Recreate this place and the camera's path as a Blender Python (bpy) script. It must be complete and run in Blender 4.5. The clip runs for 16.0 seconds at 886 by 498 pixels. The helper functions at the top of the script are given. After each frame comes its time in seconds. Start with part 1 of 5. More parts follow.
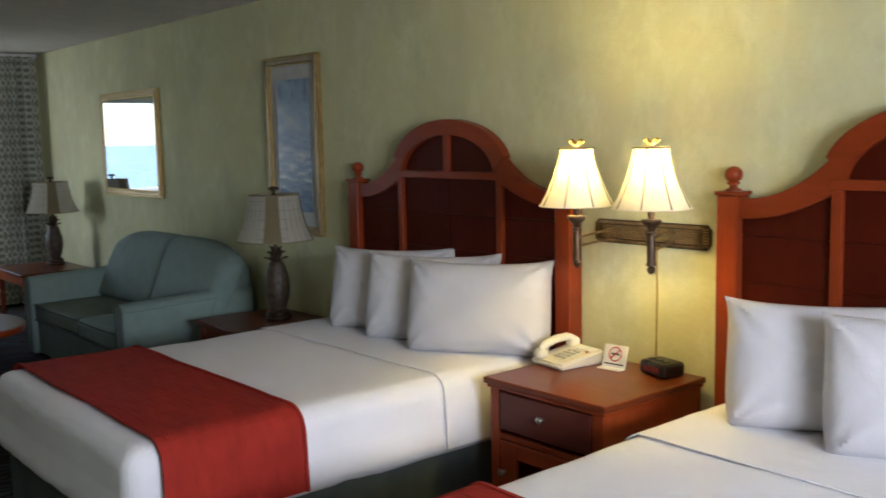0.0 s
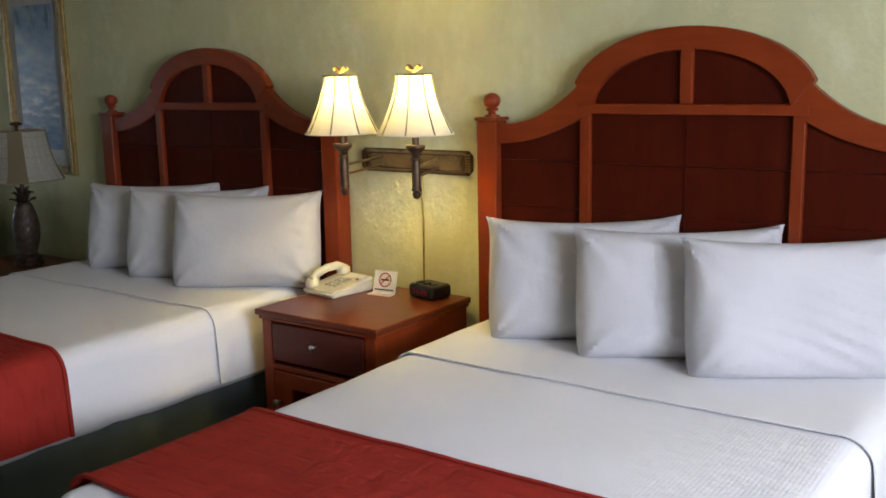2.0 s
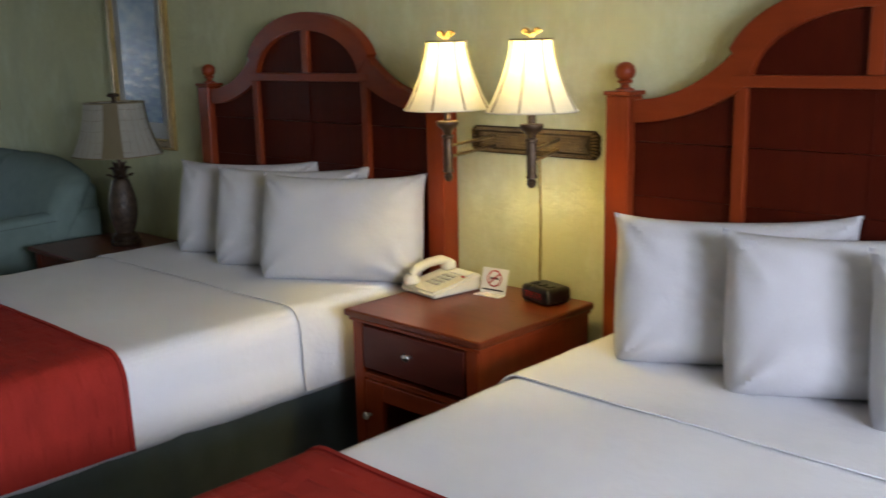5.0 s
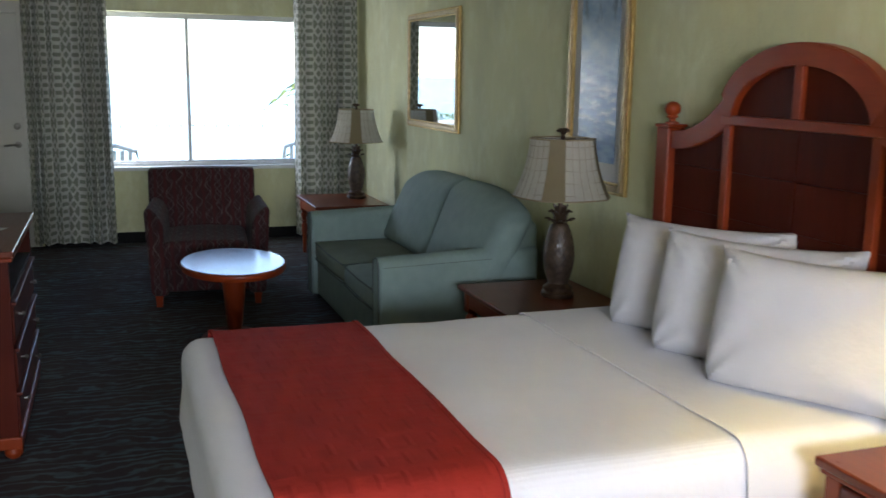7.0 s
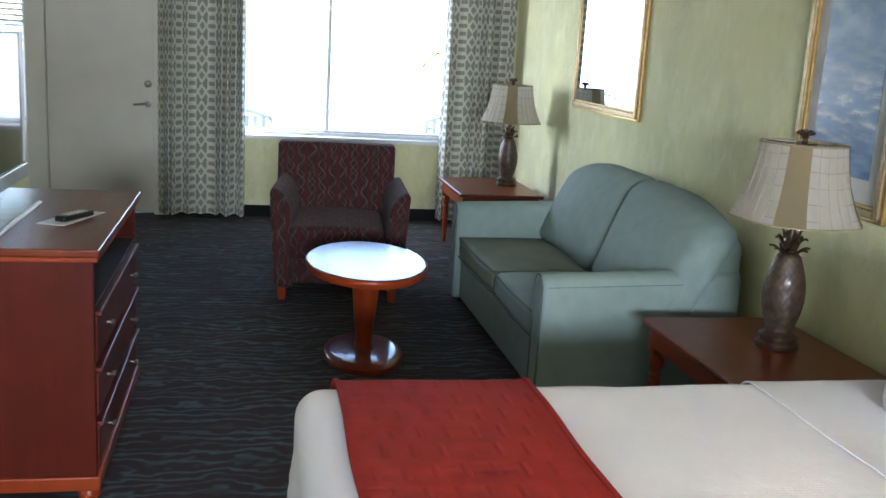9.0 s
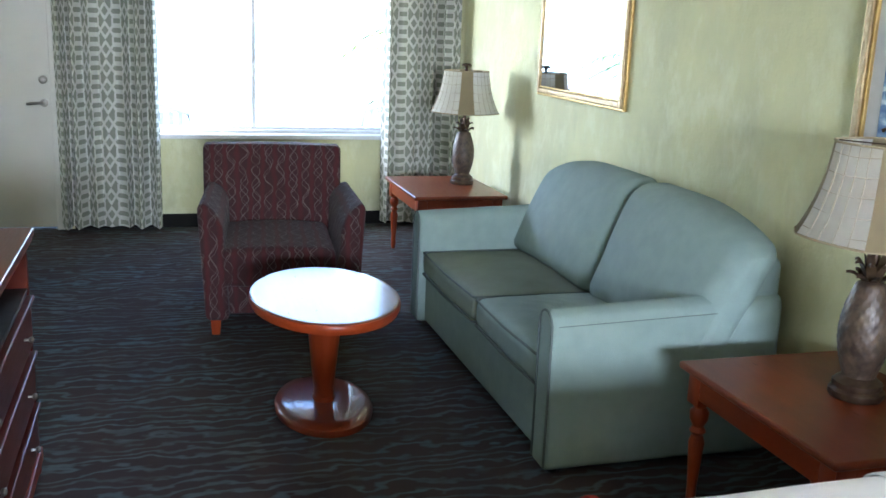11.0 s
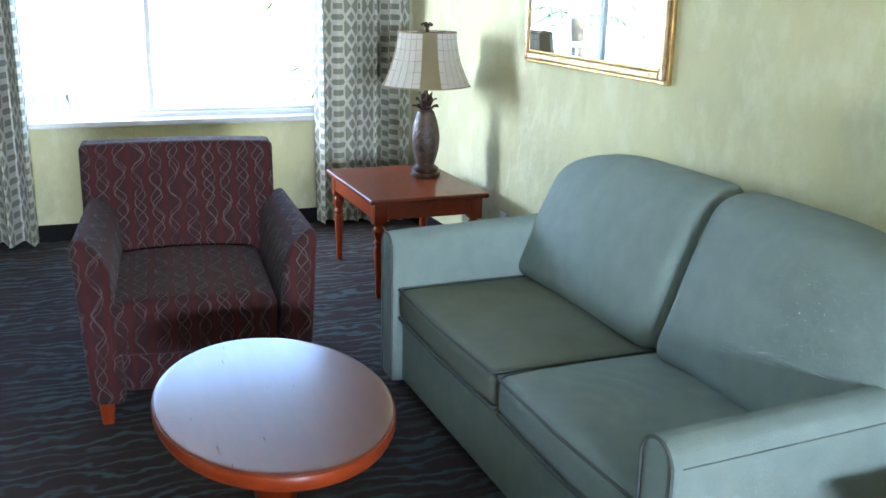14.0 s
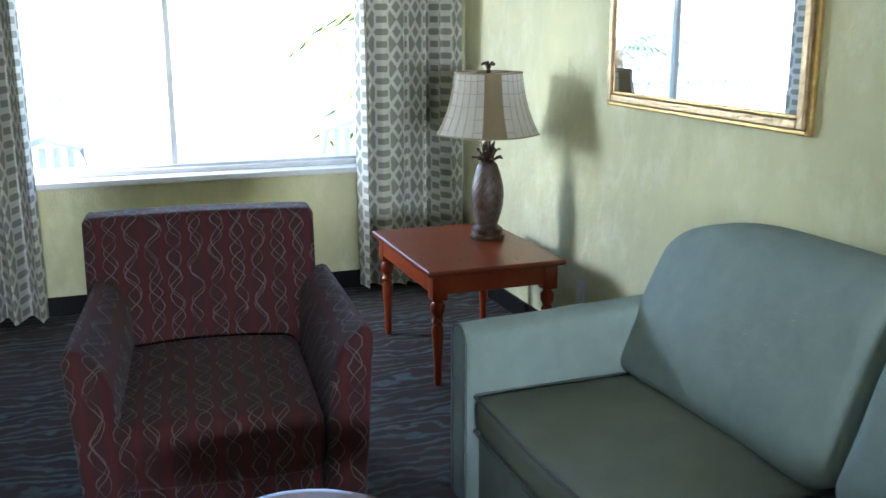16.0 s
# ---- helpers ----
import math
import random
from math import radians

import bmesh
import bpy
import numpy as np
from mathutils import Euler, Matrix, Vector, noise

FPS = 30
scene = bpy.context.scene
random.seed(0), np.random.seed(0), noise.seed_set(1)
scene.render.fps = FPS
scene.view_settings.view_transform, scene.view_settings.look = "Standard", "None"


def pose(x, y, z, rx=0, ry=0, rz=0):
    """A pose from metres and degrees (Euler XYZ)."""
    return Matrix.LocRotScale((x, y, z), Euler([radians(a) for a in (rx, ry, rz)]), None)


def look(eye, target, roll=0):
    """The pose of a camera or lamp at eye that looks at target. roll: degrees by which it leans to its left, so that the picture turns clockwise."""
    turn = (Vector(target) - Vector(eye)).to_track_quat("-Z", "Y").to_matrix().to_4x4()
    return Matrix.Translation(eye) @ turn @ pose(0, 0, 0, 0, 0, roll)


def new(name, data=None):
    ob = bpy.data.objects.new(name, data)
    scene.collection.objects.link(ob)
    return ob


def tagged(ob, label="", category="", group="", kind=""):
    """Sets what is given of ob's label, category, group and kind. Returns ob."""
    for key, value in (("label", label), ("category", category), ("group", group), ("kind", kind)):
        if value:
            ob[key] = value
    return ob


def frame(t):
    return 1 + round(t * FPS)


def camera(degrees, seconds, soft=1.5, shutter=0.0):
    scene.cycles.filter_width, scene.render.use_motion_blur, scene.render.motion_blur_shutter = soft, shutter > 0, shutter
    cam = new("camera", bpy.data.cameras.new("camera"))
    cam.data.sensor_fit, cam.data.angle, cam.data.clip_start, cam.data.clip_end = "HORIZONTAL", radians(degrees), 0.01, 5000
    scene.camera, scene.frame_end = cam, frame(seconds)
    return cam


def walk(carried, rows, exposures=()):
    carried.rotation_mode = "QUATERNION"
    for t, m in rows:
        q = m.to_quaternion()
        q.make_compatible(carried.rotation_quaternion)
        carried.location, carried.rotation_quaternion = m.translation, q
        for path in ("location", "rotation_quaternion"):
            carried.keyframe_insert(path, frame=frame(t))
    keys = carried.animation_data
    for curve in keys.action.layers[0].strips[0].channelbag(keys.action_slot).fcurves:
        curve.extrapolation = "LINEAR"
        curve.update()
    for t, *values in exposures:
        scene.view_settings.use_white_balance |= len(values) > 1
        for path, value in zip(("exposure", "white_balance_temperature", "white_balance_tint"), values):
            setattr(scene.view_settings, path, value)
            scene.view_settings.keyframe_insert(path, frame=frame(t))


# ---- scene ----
cam = camera(50.0, 16.0, 1.5, 0.4)
PATH = [
    (0, (0.268, 0.315, 1.567), (1.556, 1.828, 1.334), -1.2),
    (0.5, (0.267, 0.313, 1.529), (1.67, 1.716, 1.275), -1.0),
    (1, (0.271, 0.305, 1.529), (1.75, 1.621, 1.241), -1.5),
    (1.5, (0.268, 0.303, 1.529), (1.817, 1.528, 1.211), -1.4),
    (2, (0.255, 0.3, 1.516), (1.852, 1.447, 1.153), -1.1),
    (2.5, (0.261, 0.3, 1.503), (1.868, 1.412, 1.078), -1.1),
    (3, (0.289, 0.295, 1.499), (1.892, 1.388, 1.013), -1.4),
    (3.2, (0.312, 0.293, 1.479), (1.921, 1.373, 0.985), -1.5),
    (5.3, (0.784, 0.686, 1.509), (2.097, 2.138, 1.102), -1.7),
    (5.5, (0.826, 0.755, 1.537), (2.043, 2.289, 1.129), -2.6),
    (6, (0.971, 0.915, 1.548), (1.962, 2.609, 1.162), -3.2),
    (6.5, (1.127, 1.056, 1.542), (1.896, 2.868, 1.19), -0.7),
    (7, (1.174, 1.248, 1.529), (1.824, 3.105, 1.171), 0.8),
    (7.5, (1.151, 1.493, 1.537), (1.693, 3.386, 1.188), 1.3),
    (8, (1.196, 1.724, 1.527), (1.623, 3.639, 1.139), 1.3),
    (8.5, (1.263, 1.971, 1.541), (1.626, 3.894, 1.128), 2.2),
    (9, (1.252, 2.202, 1.524), (1.648, 4.115, 1.099), 3.5),
    (9.2, (1.215, 2.316, 1.526), (1.65, 4.22, 1.097), 3.7),
    (11.3, (1.197, 3.177, 1.519), (1.776, 5.037, 1.062), 2.1),
    (11.5, (1.19, 3.272, 1.503), (1.79, 5.128, 1.061), 1.9),
    (12, (1.233, 3.504, 1.483), (1.904, 5.32, 0.98), 2.2),
    (12.5, (1.291, 3.75, 1.479), (1.853, 5.604, 0.982), 2.0),
    (13, (1.281, 4.039, 1.466), (1.789, 5.901, 0.941), 1.9),
    (13.5, (1.285, 4.255, 1.461), (1.968, 6.054, 0.915), 1.3),
    (14, (1.367, 4.444, 1.478), (2.089, 6.23, 0.942), 1.2),
    (14.5, (1.406, 4.595, 1.468), (2.106, 6.394, 0.944), 1.7),
    (15, (1.384, 4.81, 1.483), (2.09, 6.613, 0.981), 1.8),
    (15.5, (1.382, 4.985, 1.478), (2.114, 6.789, 1.022), 1.0),
    (16, (1.483, 5.161, 1.472), (2.15, 6.987, 1.002), -0.1),
]
EXPO = [(0, 1.80, 6250, 15), (1.5, 1.66, 6250, 15), (3, 1.27, 6250, 15), (5.5, 1.64, 6000, 15), (7, 2.26, 6150, 15), (8, 2.86, 6200, 15), (9, 3.38, 6100, 15), (11.5, 3.98, 5720, 15), (13, 3.93, 5650, 15), (14.5, 4.12, 5760, 15), (15.5, 3.80, 5830, 15), (16, 3.58, 5860, 15)]
walk(cam, [(t, look(eye, target, roll)) for t, eye, target, roll in PATH], EXPO)

# ---- light ----
world = bpy.data.worlds.new("world")
scene.world = world
world.use_nodes = True
wn = world.node_tree.nodes
sky = wn.new("ShaderNodeTexSky")
sky.sky_type, sky.sun_disc = "NISHITA", False
sky.dust_density, sky.ozone_density = 0.3, 1.6
sky.sun_elevation, sky.sun_rotation = radians(52), radians(200)
wn["Background"].inputs["Strength"].default_value = 0.15
world.node_tree.links.new(sky.outputs[0], wn["Background"].inputs[0])
sun = new("sun", bpy.data.lights.new("sun", "SUN"))
sun.data.energy, sun.data.angle, sun.data.color = 3.5, radians(0.5), (1, 0.95, 0.88)
sun.matrix_world = look((-8, -20, 30), (0, 0, 0))


def area_light(name, place, target, sx, sy, power, col):
    ob = new(name, bpy.data.lights.new(name, "AREA"))
    ob.data.shape, ob.data.size, ob.data.size_y = "RECTANGLE", sx, sy
    ob.data.energy, ob.data.color = power, col
    ob.matrix_world = look(place, target)
    return ob


def bulb(name, place, power, r=0.03):
    ob = new(name, bpy.data.lights.new(name, "POINT"))
    ob.data.energy, ob.data.color, ob.data.shadow_soft_size = power * 0.58, (1.0, 0.76, 0.24), r
    ob.location = place
    return ob


DAY = (0.86, 0.92, 1.0)
area_light("window_daylight", (1.0, 10.41, 1.36), (3.1, 8.9, 1.25), 0.32, 0.7, 4.3, DAY)
area_light("rear_daylight", (1.1, -1.66, 1.72), (1.6, 1.2, 0.1), 1.7, 0.7, 37, DAY)


# ---- materials ----
def base_mat(name, rough=0.5, metal=0.0):
    m = bpy.data.materials.new(name)
    m.use_nodes = True
    nt = m.node_tree
    b = nt.nodes["Principled BSDF"]
    b.inputs["Roughness"].default_value = rough
    b.inputs["Metallic"].default_value = metal
    return m, nt, b


def nd(nt, kind, **inputs):
    n = nt.nodes.new(kind)
    for k, v in inputs.items():
        n.inputs[k.replace("_", " ")].default_value = v
    return n


def mth(nt, op, a, b=None):
    n = nt.nodes.new("ShaderNodeMath")
    n.operation = op
    for i, v in enumerate((a, b)):
        if v is None:
            continue
        if isinstance(v, (int, float)):
            n.inputs[i].default_value = v
        else:
            nt.links.new(v, n.inputs[i])
    return n.outputs[0]


def mix(nt, fac, a, b):
    n = nt.nodes.new("ShaderNodeMix")
    n.data_type = "RGBA"
    for i, v in ((0, fac), (6, a), (7, b)):
        if isinstance(v, (int, float)):
            n.inputs[i].default_value = v
        elif isinstance(v, tuple):
            n.inputs[i].default_value = (*v[:3], 1)
        else:
            nt.links.new(v, n.inputs[i])
    return n.outputs[2]


def ramp(nt, fac, lo, hi):
    n = nt.nodes.new("ShaderNodeMapRange")
    nt.links.new(fac, n.inputs[0])
    n.inputs[1].default_value, n.inputs[2].default_value = lo, hi
    return n.outputs[0]


def noise_of(nt, scale, detail=4.0, stretch=(1, 1, 1), rough=0.55, coord="Object"):
    tc = nt.nodes.new("ShaderNodeTexCoord")
    mp = nt.nodes.new("ShaderNodeMapping")
    mp.inputs["Scale"].default_value = stretch
    nt.links.new(tc.outputs[coord], mp.inputs[0])
    n = nd(nt, "ShaderNodeTexNoise", Scale=scale, Detail=detail, Roughness=rough)
    nt.links.new(mp.outputs[0], n.inputs["Vector"])
    return n.outputs["Fac"]


def bump(nt, b, height, strength, dist=0.01):
    n = nd(nt, "ShaderNodeBump", Strength=strength, Distance=dist)
    nt.links.new(height, n.inputs["Height"])
    nt.links.new(n.outputs[0], b.inputs["Normal"])


def plain(name, col, col2=None, rough=0.5, metal=0.0, scale=6.0, fine=150.0, bstr=0.15, stretch=(1, 1, 1), bdist=0.003, spec=None):
    m, nt, b = base_mat(name, rough, metal)
    col2 = col2 or tuple(c * 0.75 for c in col)
    big = ramp(nt, noise_of(nt, scale, 5, stretch), 0.3, 0.7)
    c = mix(nt, big, col, col2)
    nt.links.new(c, b.inputs["Base Color"])
    bump(nt, b, noise_of(nt, fine, 3, stretch), bstr, bdist)
    r = ramp(nt, noise_of(nt, scale * 3, 3), 0.0, 1.0)
    r2 = mth(nt, "ADD", mth(nt, "MULTIPLY", r, 0.16), rough - 0.08)
    nt.links.new(r2, b.inputs["Roughness"])
    if spec is not None:
        b.inputs["Specular IOR Level"].default_value = spec
    return m


def wood(name, dark, light, axis=2, rough=0.34, scale=9.0, coat=0.05):
    stretch = [1.0, 1.0, 1.0]
    stretch[axis] = 0.08
    m, nt, b = base_mat(name, rough)
    g = noise_of(nt, scale * 3, 6, tuple(stretch), 0.65)
    f = noise_of(nt, scale * 14, 3, tuple(stretch))
    blot = noise_of(nt, 3.0, 3)
    t = mth(nt, "ADD", mth(nt, "MULTIPLY", ramp(nt, g, 0.25, 0.75), 0.4), mth(nt, "MULTIPLY", f, 0.2))
    t = mth(nt, "ADD", t, mth(nt, "MULTIPLY", ramp(nt, blot, 0.3, 0.7), 0.4))
    nt.links.new(mix(nt, t, dark, light), b.inputs["Base Color"])
    nt.links.new(mth(nt, "ADD", mth(nt, "MULTIPLY", f, 0.12), rough - 0.06), b.inputs["Roughness"])
    b.inputs["Specular IOR Level"].default_value = 0.25
    b.inputs["Coat Weight"].default_value = coat
    b.inputs["Coat Roughness"].default_value = 0.12 if coat < 0.9 else 0.24
    bump(nt, b, f, 0.05, 0.002)
    return m


def wall_mat():
    """Sponged and trowelled plaster paint: soft blotches, pale scuffs and thin trowel ridges."""
    m, nt, b = base_mat("sponged_wall_paint", 0.55)
    blot = ramp(nt, noise_of(nt, 1.6, 6, (1, 1, 0.6), 0.62), 0.36, 0.66)
    strk = ramp(nt, noise_of(nt, 6.0, 6, (1, 1, 0.6), 0.66), 0.52, 0.76)
    c = mix(nt, blot, (0.640, 0.628, 0.358), (0.530, 0.533, 0.332))
    c = mix(nt, mth(nt, "MULTIPLY", strk, 0.75), c, (0.715, 0.735, 0.525))
    stain = ramp(nt, noise_of(nt, 2.7, 7, (1, 1, 0.5), 0.7), 0.58, 0.78)
    c = mix(nt, mth(nt, "MULTIPLY", stain, 0.5), c, (0.385, 0.41, 0.26))
    swirl = noise_of(nt, 2.2, 5, (1, 1, 0.55), 0.6)
    ridge = ramp(nt, mth(nt, "ABSOLUTE", mth(nt, "SUBTRACT", swirl, 0.52)), 0.045, 0.0)
    gate = ramp(nt, noise_of(nt, 1.1, 3), 0.45, 0.62)
    ridge = mth(nt, "MULTIPLY", ridge, gate)
    c = mix(nt, mth(nt, "MULTIPLY", ridge, 0.28), c, (0.73, 0.76, 0.58))
    nt.links.new(c, b.inputs["Base Color"])
    h = mth(nt, "ADD", noise_of(nt, 7.0, 6, (1, 1, 0.75), 0.62), mth(nt, "MULTIPLY", noise_of(nt, 70.0, 3), 0.07))
    h = mth(nt, "ADD", h, mth(nt, "MULTIPLY", ridge, 0.12))
    bump(nt, b, h, 0.5, 0.024)
    b.inputs["Specular IOR Level"].default_value = 0.2
    nt.links.new(mth(nt, "ADD", mth(nt, "MULTIPLY", blot, 0.15), 0.7), b.inputs["Roughness"])
    return m


def carpet_mat():
    m, nt, b = base_mat("wavy_line_carpet", 0.95)
    tc = nt.nodes.new("ShaderNodeTexCoord")
    sp = nt.nodes.new("ShaderNodeSeparateXYZ")
    nt.links.new(tc.outputs["Object"], sp.inputs[0])
    wob = noise_of(nt, 3.2, 3, (1, 1.6, 1))
    wob2 = noise_of(nt, 9.0, 2, (1, 2.2, 1))
    y = mth(nt, "ADD", sp.outputs[1], mth(nt, "MULTIPLY", mth(nt, "SUBTRACT", wob, 0.5), 0.26))
    y = mth(nt, "ADD", y, mth(nt, "MULTIPLY", mth(nt, "SUBTRACT", wob2, 0.5), 0.075))
    s1 = mth(nt, "SINE", mth(nt, "MULTIPLY", y, 2 * math.pi / 0.062))
    line = ramp(nt, s1, 0.05, 0.98)
    gate = ramp(nt, noise_of(nt, 5.0, 3, (0.5, 1.6, 1)), 0.32, 0.56)
    fade = noise_of(nt, 1.4, 3)
    tint = mix(nt, ramp(nt, fade, 0.4, 0.6), (0.084, 0.134, 0.144), (0.098, 0.126, 0.130))
    base = mix(nt, noise_of(nt, 3.0, 4), (0.036, 0.029, 0.030), (0.064, 0.047, 0.046))
    c = mix(nt, mth(nt, "MULTIPLY", mth(nt, "MULTIPLY", line, gate), 0.85), base, tint)
    nt.links.new(c, b.inputs["Base Color"])
    b.inputs["Specular IOR Level"].default_value = 0.1
    bump(nt, b, noise_of(nt, 420.0, 2), 0.6, 0.006)
    return m


def curtain_mat():
    """Grey trellis of linked lozenges and ladder bars on off-white cloth, laid out along the cloth itself."""
    m, nt, b = base_mat("trellis_print_cloth", 0.85)
    tc = nt.nodes.new("ShaderNodeTexCoord")
    sp = nt.nodes.new("ShaderNodeSeparateXYZ")
    nt.links.new(tc.outputs["UV"], sp.inputs[0])
    P, Q = 0.205, 0.128
    u = mth(nt, "ABSOLUTE", mth(nt, "SUBTRACT", mth(nt, "FRACT", mth(nt, "DIVIDE", sp.outputs[0], P)), 0.5))   # 0 at ladder middle, .5 at lozenge column
    # rows bend from flat bars into chevrons toward the lozenge column
    side = mth(nt, "MAXIMUM", mth(nt, "SUBTRACT", u, 0.2), 0.0)
    v = mth(nt, "DIVIDE", sp.outputs[1], Q)
    up = mth(nt, "FRACT", mth(nt, "ADD", v, mth(nt, "MULTIPLY", side, 2.1)))
    dn = mth(nt, "FRACT", mth(nt, "SUBTRACT", v, mth(nt, "MULTIPLY", side, 2.1)))

    def band(x, centre, half):
        d = mth(nt, "ABSOLUTE", mth(nt, "SUBTRACT", x, centre))
        return mth(nt, "LESS_THAN", d, half)
    w = mth(nt, "MAXIMUM", band(up, 0.25, 0.12), band(dn, 0.75, 0.12))
    ring = band(u, 0.22, 0.035)
    inner = mth(nt, "MULTIPLY", ring, mth(nt, "MAXIMUM", band(up, 0.5, 0.25), 0.0))
    fac = mth(nt, "MAXIMUM", w, inner)
    weave = noise_of(nt, 300.0, 2)
    white = mix(nt, weave, (0.60, 0.60, 0.545), (0.53, 0.535, 0.485))
    grey = mix(nt, weave, (0.275, 0.288, 0.235), (0.215, 0.228, 0.185))
    c = mix(nt, fac, grey, white)
    nt.links.new(c, b.inputs["Base Color"])
    bump(nt, b, weave, 0.2, 0.002)
    return m


def squiggle_mat():
    """Maroon upholstery with thin pale crossing wavy lines running up the chair."""
    m, nt, b = base_mat("maroon_squiggle_cloth", 0.85)
    tc = nt.nodes.new("ShaderNodeTexCoord")
    sp = nt.nodes.new("ShaderNodeSeparateXYZ")
    nt.links.new(tc.outputs["Object"], sp.inputs[0])
    run = mth(nt, "ADD", sp.outputs[2], mth(nt, "MULTIPLY", sp.outputs[1], 0.8))

    period = 0.068
    q = mth(nt, "DIVIDE", mth(nt, "ADD", sp.outputs[0], mth(nt, "MULTIPLY", mth(nt, "SUBTRACT", noise_of(nt, 12.0, 3), 0.5), 0.040)), period)
    col = mth(nt, "FLOOR", q)
    xc = mth(nt, "MULTIPLY", mth(nt, "SUBTRACT", mth(nt, "FRACT", q), 0.5), period)

    def strand(amp, wl, turn, width):
        """One wavy thread about the middle of each column, out of step with its neighbours."""
        ph = mth(nt, "ADD", mth(nt, "MULTIPLY", run, 2 * math.pi / wl), mth(nt, "MULTIPLY", col, turn))
        d = mth(nt, "ABSOLUTE", mth(nt, "SUBTRACT", xc, mth(nt, "MULTIPLY", mth(nt, "SINE", ph), amp)))
        return ramp(nt, d, width, width * 0.35)
    lines = mth(nt, "MAXIMUM", strand(0.020, 0.150, 1.9, 0.0030), strand(-0.018, 0.118, 2.6, 0.0027))
    lines = mth(nt, "MAXIMUM", lines, mth(nt, "MULTIPLY", strand(0.024, 0.170, 4.1, 0.0026), 0.8))
    lines = mth(nt, "MULTIPLY", lines, ramp(nt, noise_of(nt, 16.0, 2), 0.25, 0.55))
    stripe = ramp(nt, mth(nt, "ABSOLUTE", xc), 0.016, 0.031)
    base = mix(nt, stripe, (0.037, 0.0140, 0.0145), (0.066, 0.0120, 0.0130))
    base = mix(nt, mth(nt, "MULTIPLY", noise_of(nt, 60.0, 3), 0.4), base, (0.036, 0.018, 0.021))
    nt.links.new(mix(nt, mth(nt, "MULTIPLY", lines, 0.40), base, (0.205, 0.190, 0.165)), b.inputs["Base Color"])
    b.inputs["Specular IOR Level"].default_value = 0.2
    b.inputs["Sheen Weight"].default_value = 0.06
    bump(nt, b, noise_of(nt, 350.0, 2), 0.3, 0.002)
    return m


def art_mat():
    """A loosely painted beach: pale sky, blue sea with surf, dark hanging fronds."""
    m, nt, b = base_mat("blue_seascape_print", 0.25)
    tc = nt.nodes.new("ShaderNodeTexCoord")
    sp = nt.nodes.new("ShaderNodeSeparateXYZ")
    nt.links.new(tc.outputs["Object"], sp.inputs[0])
    wob = noise_of(nt, 5.0, 6, (1, 1, 1.6), 0.65)
    z = mth(nt, "ADD", sp.outputs[2], mth(nt, "MULTIPLY", mth(nt, "SUBTRACT", wob, 0.5), 0.22))
    sky = mix(nt, ramp(nt, noise_of(nt, 6.0, 5, (1, 1, 2.0)), 0.4, 0.65), (0.16, 0.26, 0.40), (0.30, 0.41, 0.52))
    sea = mix(nt, ramp(nt, noise_of(nt, 9.0, 5, (1, 0.7, 3.5)), 0.42, 0.6), (0.07, 0.13, 0.25), (0.15, 0.25, 0.38))
    c = mix(nt, ramp(nt, z, 0.60, 0.66), sea, sky)
    surf = mth(nt, "MULTIPLY", ramp(nt, noise_of(nt, 8.0, 6, (1, 0.8, 4.0), 0.7), 0.52, 0.62), ramp(nt, mth(nt, "ABSOLUTE", mth(nt, "SUBTRACT", z, 0.40)), 0.17, 0.05))
    c = mix(nt, mth(nt, "MULTIPLY", surf, 0.8), c, (0.55, 0.62, 0.68))
    frond = mth(nt, "MULTIPLY", ramp(nt, noise_of(nt, 16.0, 4, (1, 1.6, 0.6), 0.6), 0.54, 0.62), ramp(nt, z, 0.72, 0.86))
    c = mix(nt, mth(nt, "MULTIPLY", frond, 0.8), c, (0.05, 0.09, 0.13))
    rock = mth(nt, "MULTIPLY", ramp(nt, noise_of(nt, 7.0, 5), 0.5, 0.6), ramp(nt, z, 0.30, 0.18))
    c = mix(nt, mth(nt, "MULTIPLY", rock, 0.6), c, (0.06, 0.09, 0.16))
    nt.links.new(c, b.inputs["Base Color"])
    return m


def emit_mat(name, col, strength):
    m = bpy.data.materials.new(name)
    m.use_nodes = True
    b = m.node_tree.nodes["Principled BSDF"]
    b.inputs["Base Color"].default_value = (*col, 1)
    b.inputs["Emission Color"].default_value = (*col, 1)
    b.inputs["Emission Strength"].default_value = strength
    return m


def shade_cloth(name, col, trans=0.6, weave=0.0):
    m, nt, b = base_mat(name, 0.8)
    fold = noise_of(nt, 40.0, 3, (1, 1, 0.3))
    c = mix(nt, fold, col, tuple(v * 0.85 for v in col))
    nt.links.new(c, b.inputs["Base Color"])
    bump(nt, b, noise_of(nt, 260.0, 2), 0.25, 0.002)
    tr = nt.nodes.new("ShaderNodeBsdfTranslucent")
    nt.links.new(c, tr.inputs[0])
    ms = nt.nodes.new("ShaderNodeMixShader")
    ms.inputs[0].default_value = trans
    nt.links.new(b.outputs[0], ms.inputs[1])
    nt.links.new(tr.outputs[0], ms.inputs[2])
    nt.links.new(ms.outputs[0], nt.nodes["Material Output"].inputs[0])
    return m


def glass_mat():
    m, nt, b = base_mat("clear_glass", 0.02)
    b.inputs["Transmission Weight"].default_value = 1.0
    b.inputs["IOR"].default_value = 1.05
    return m


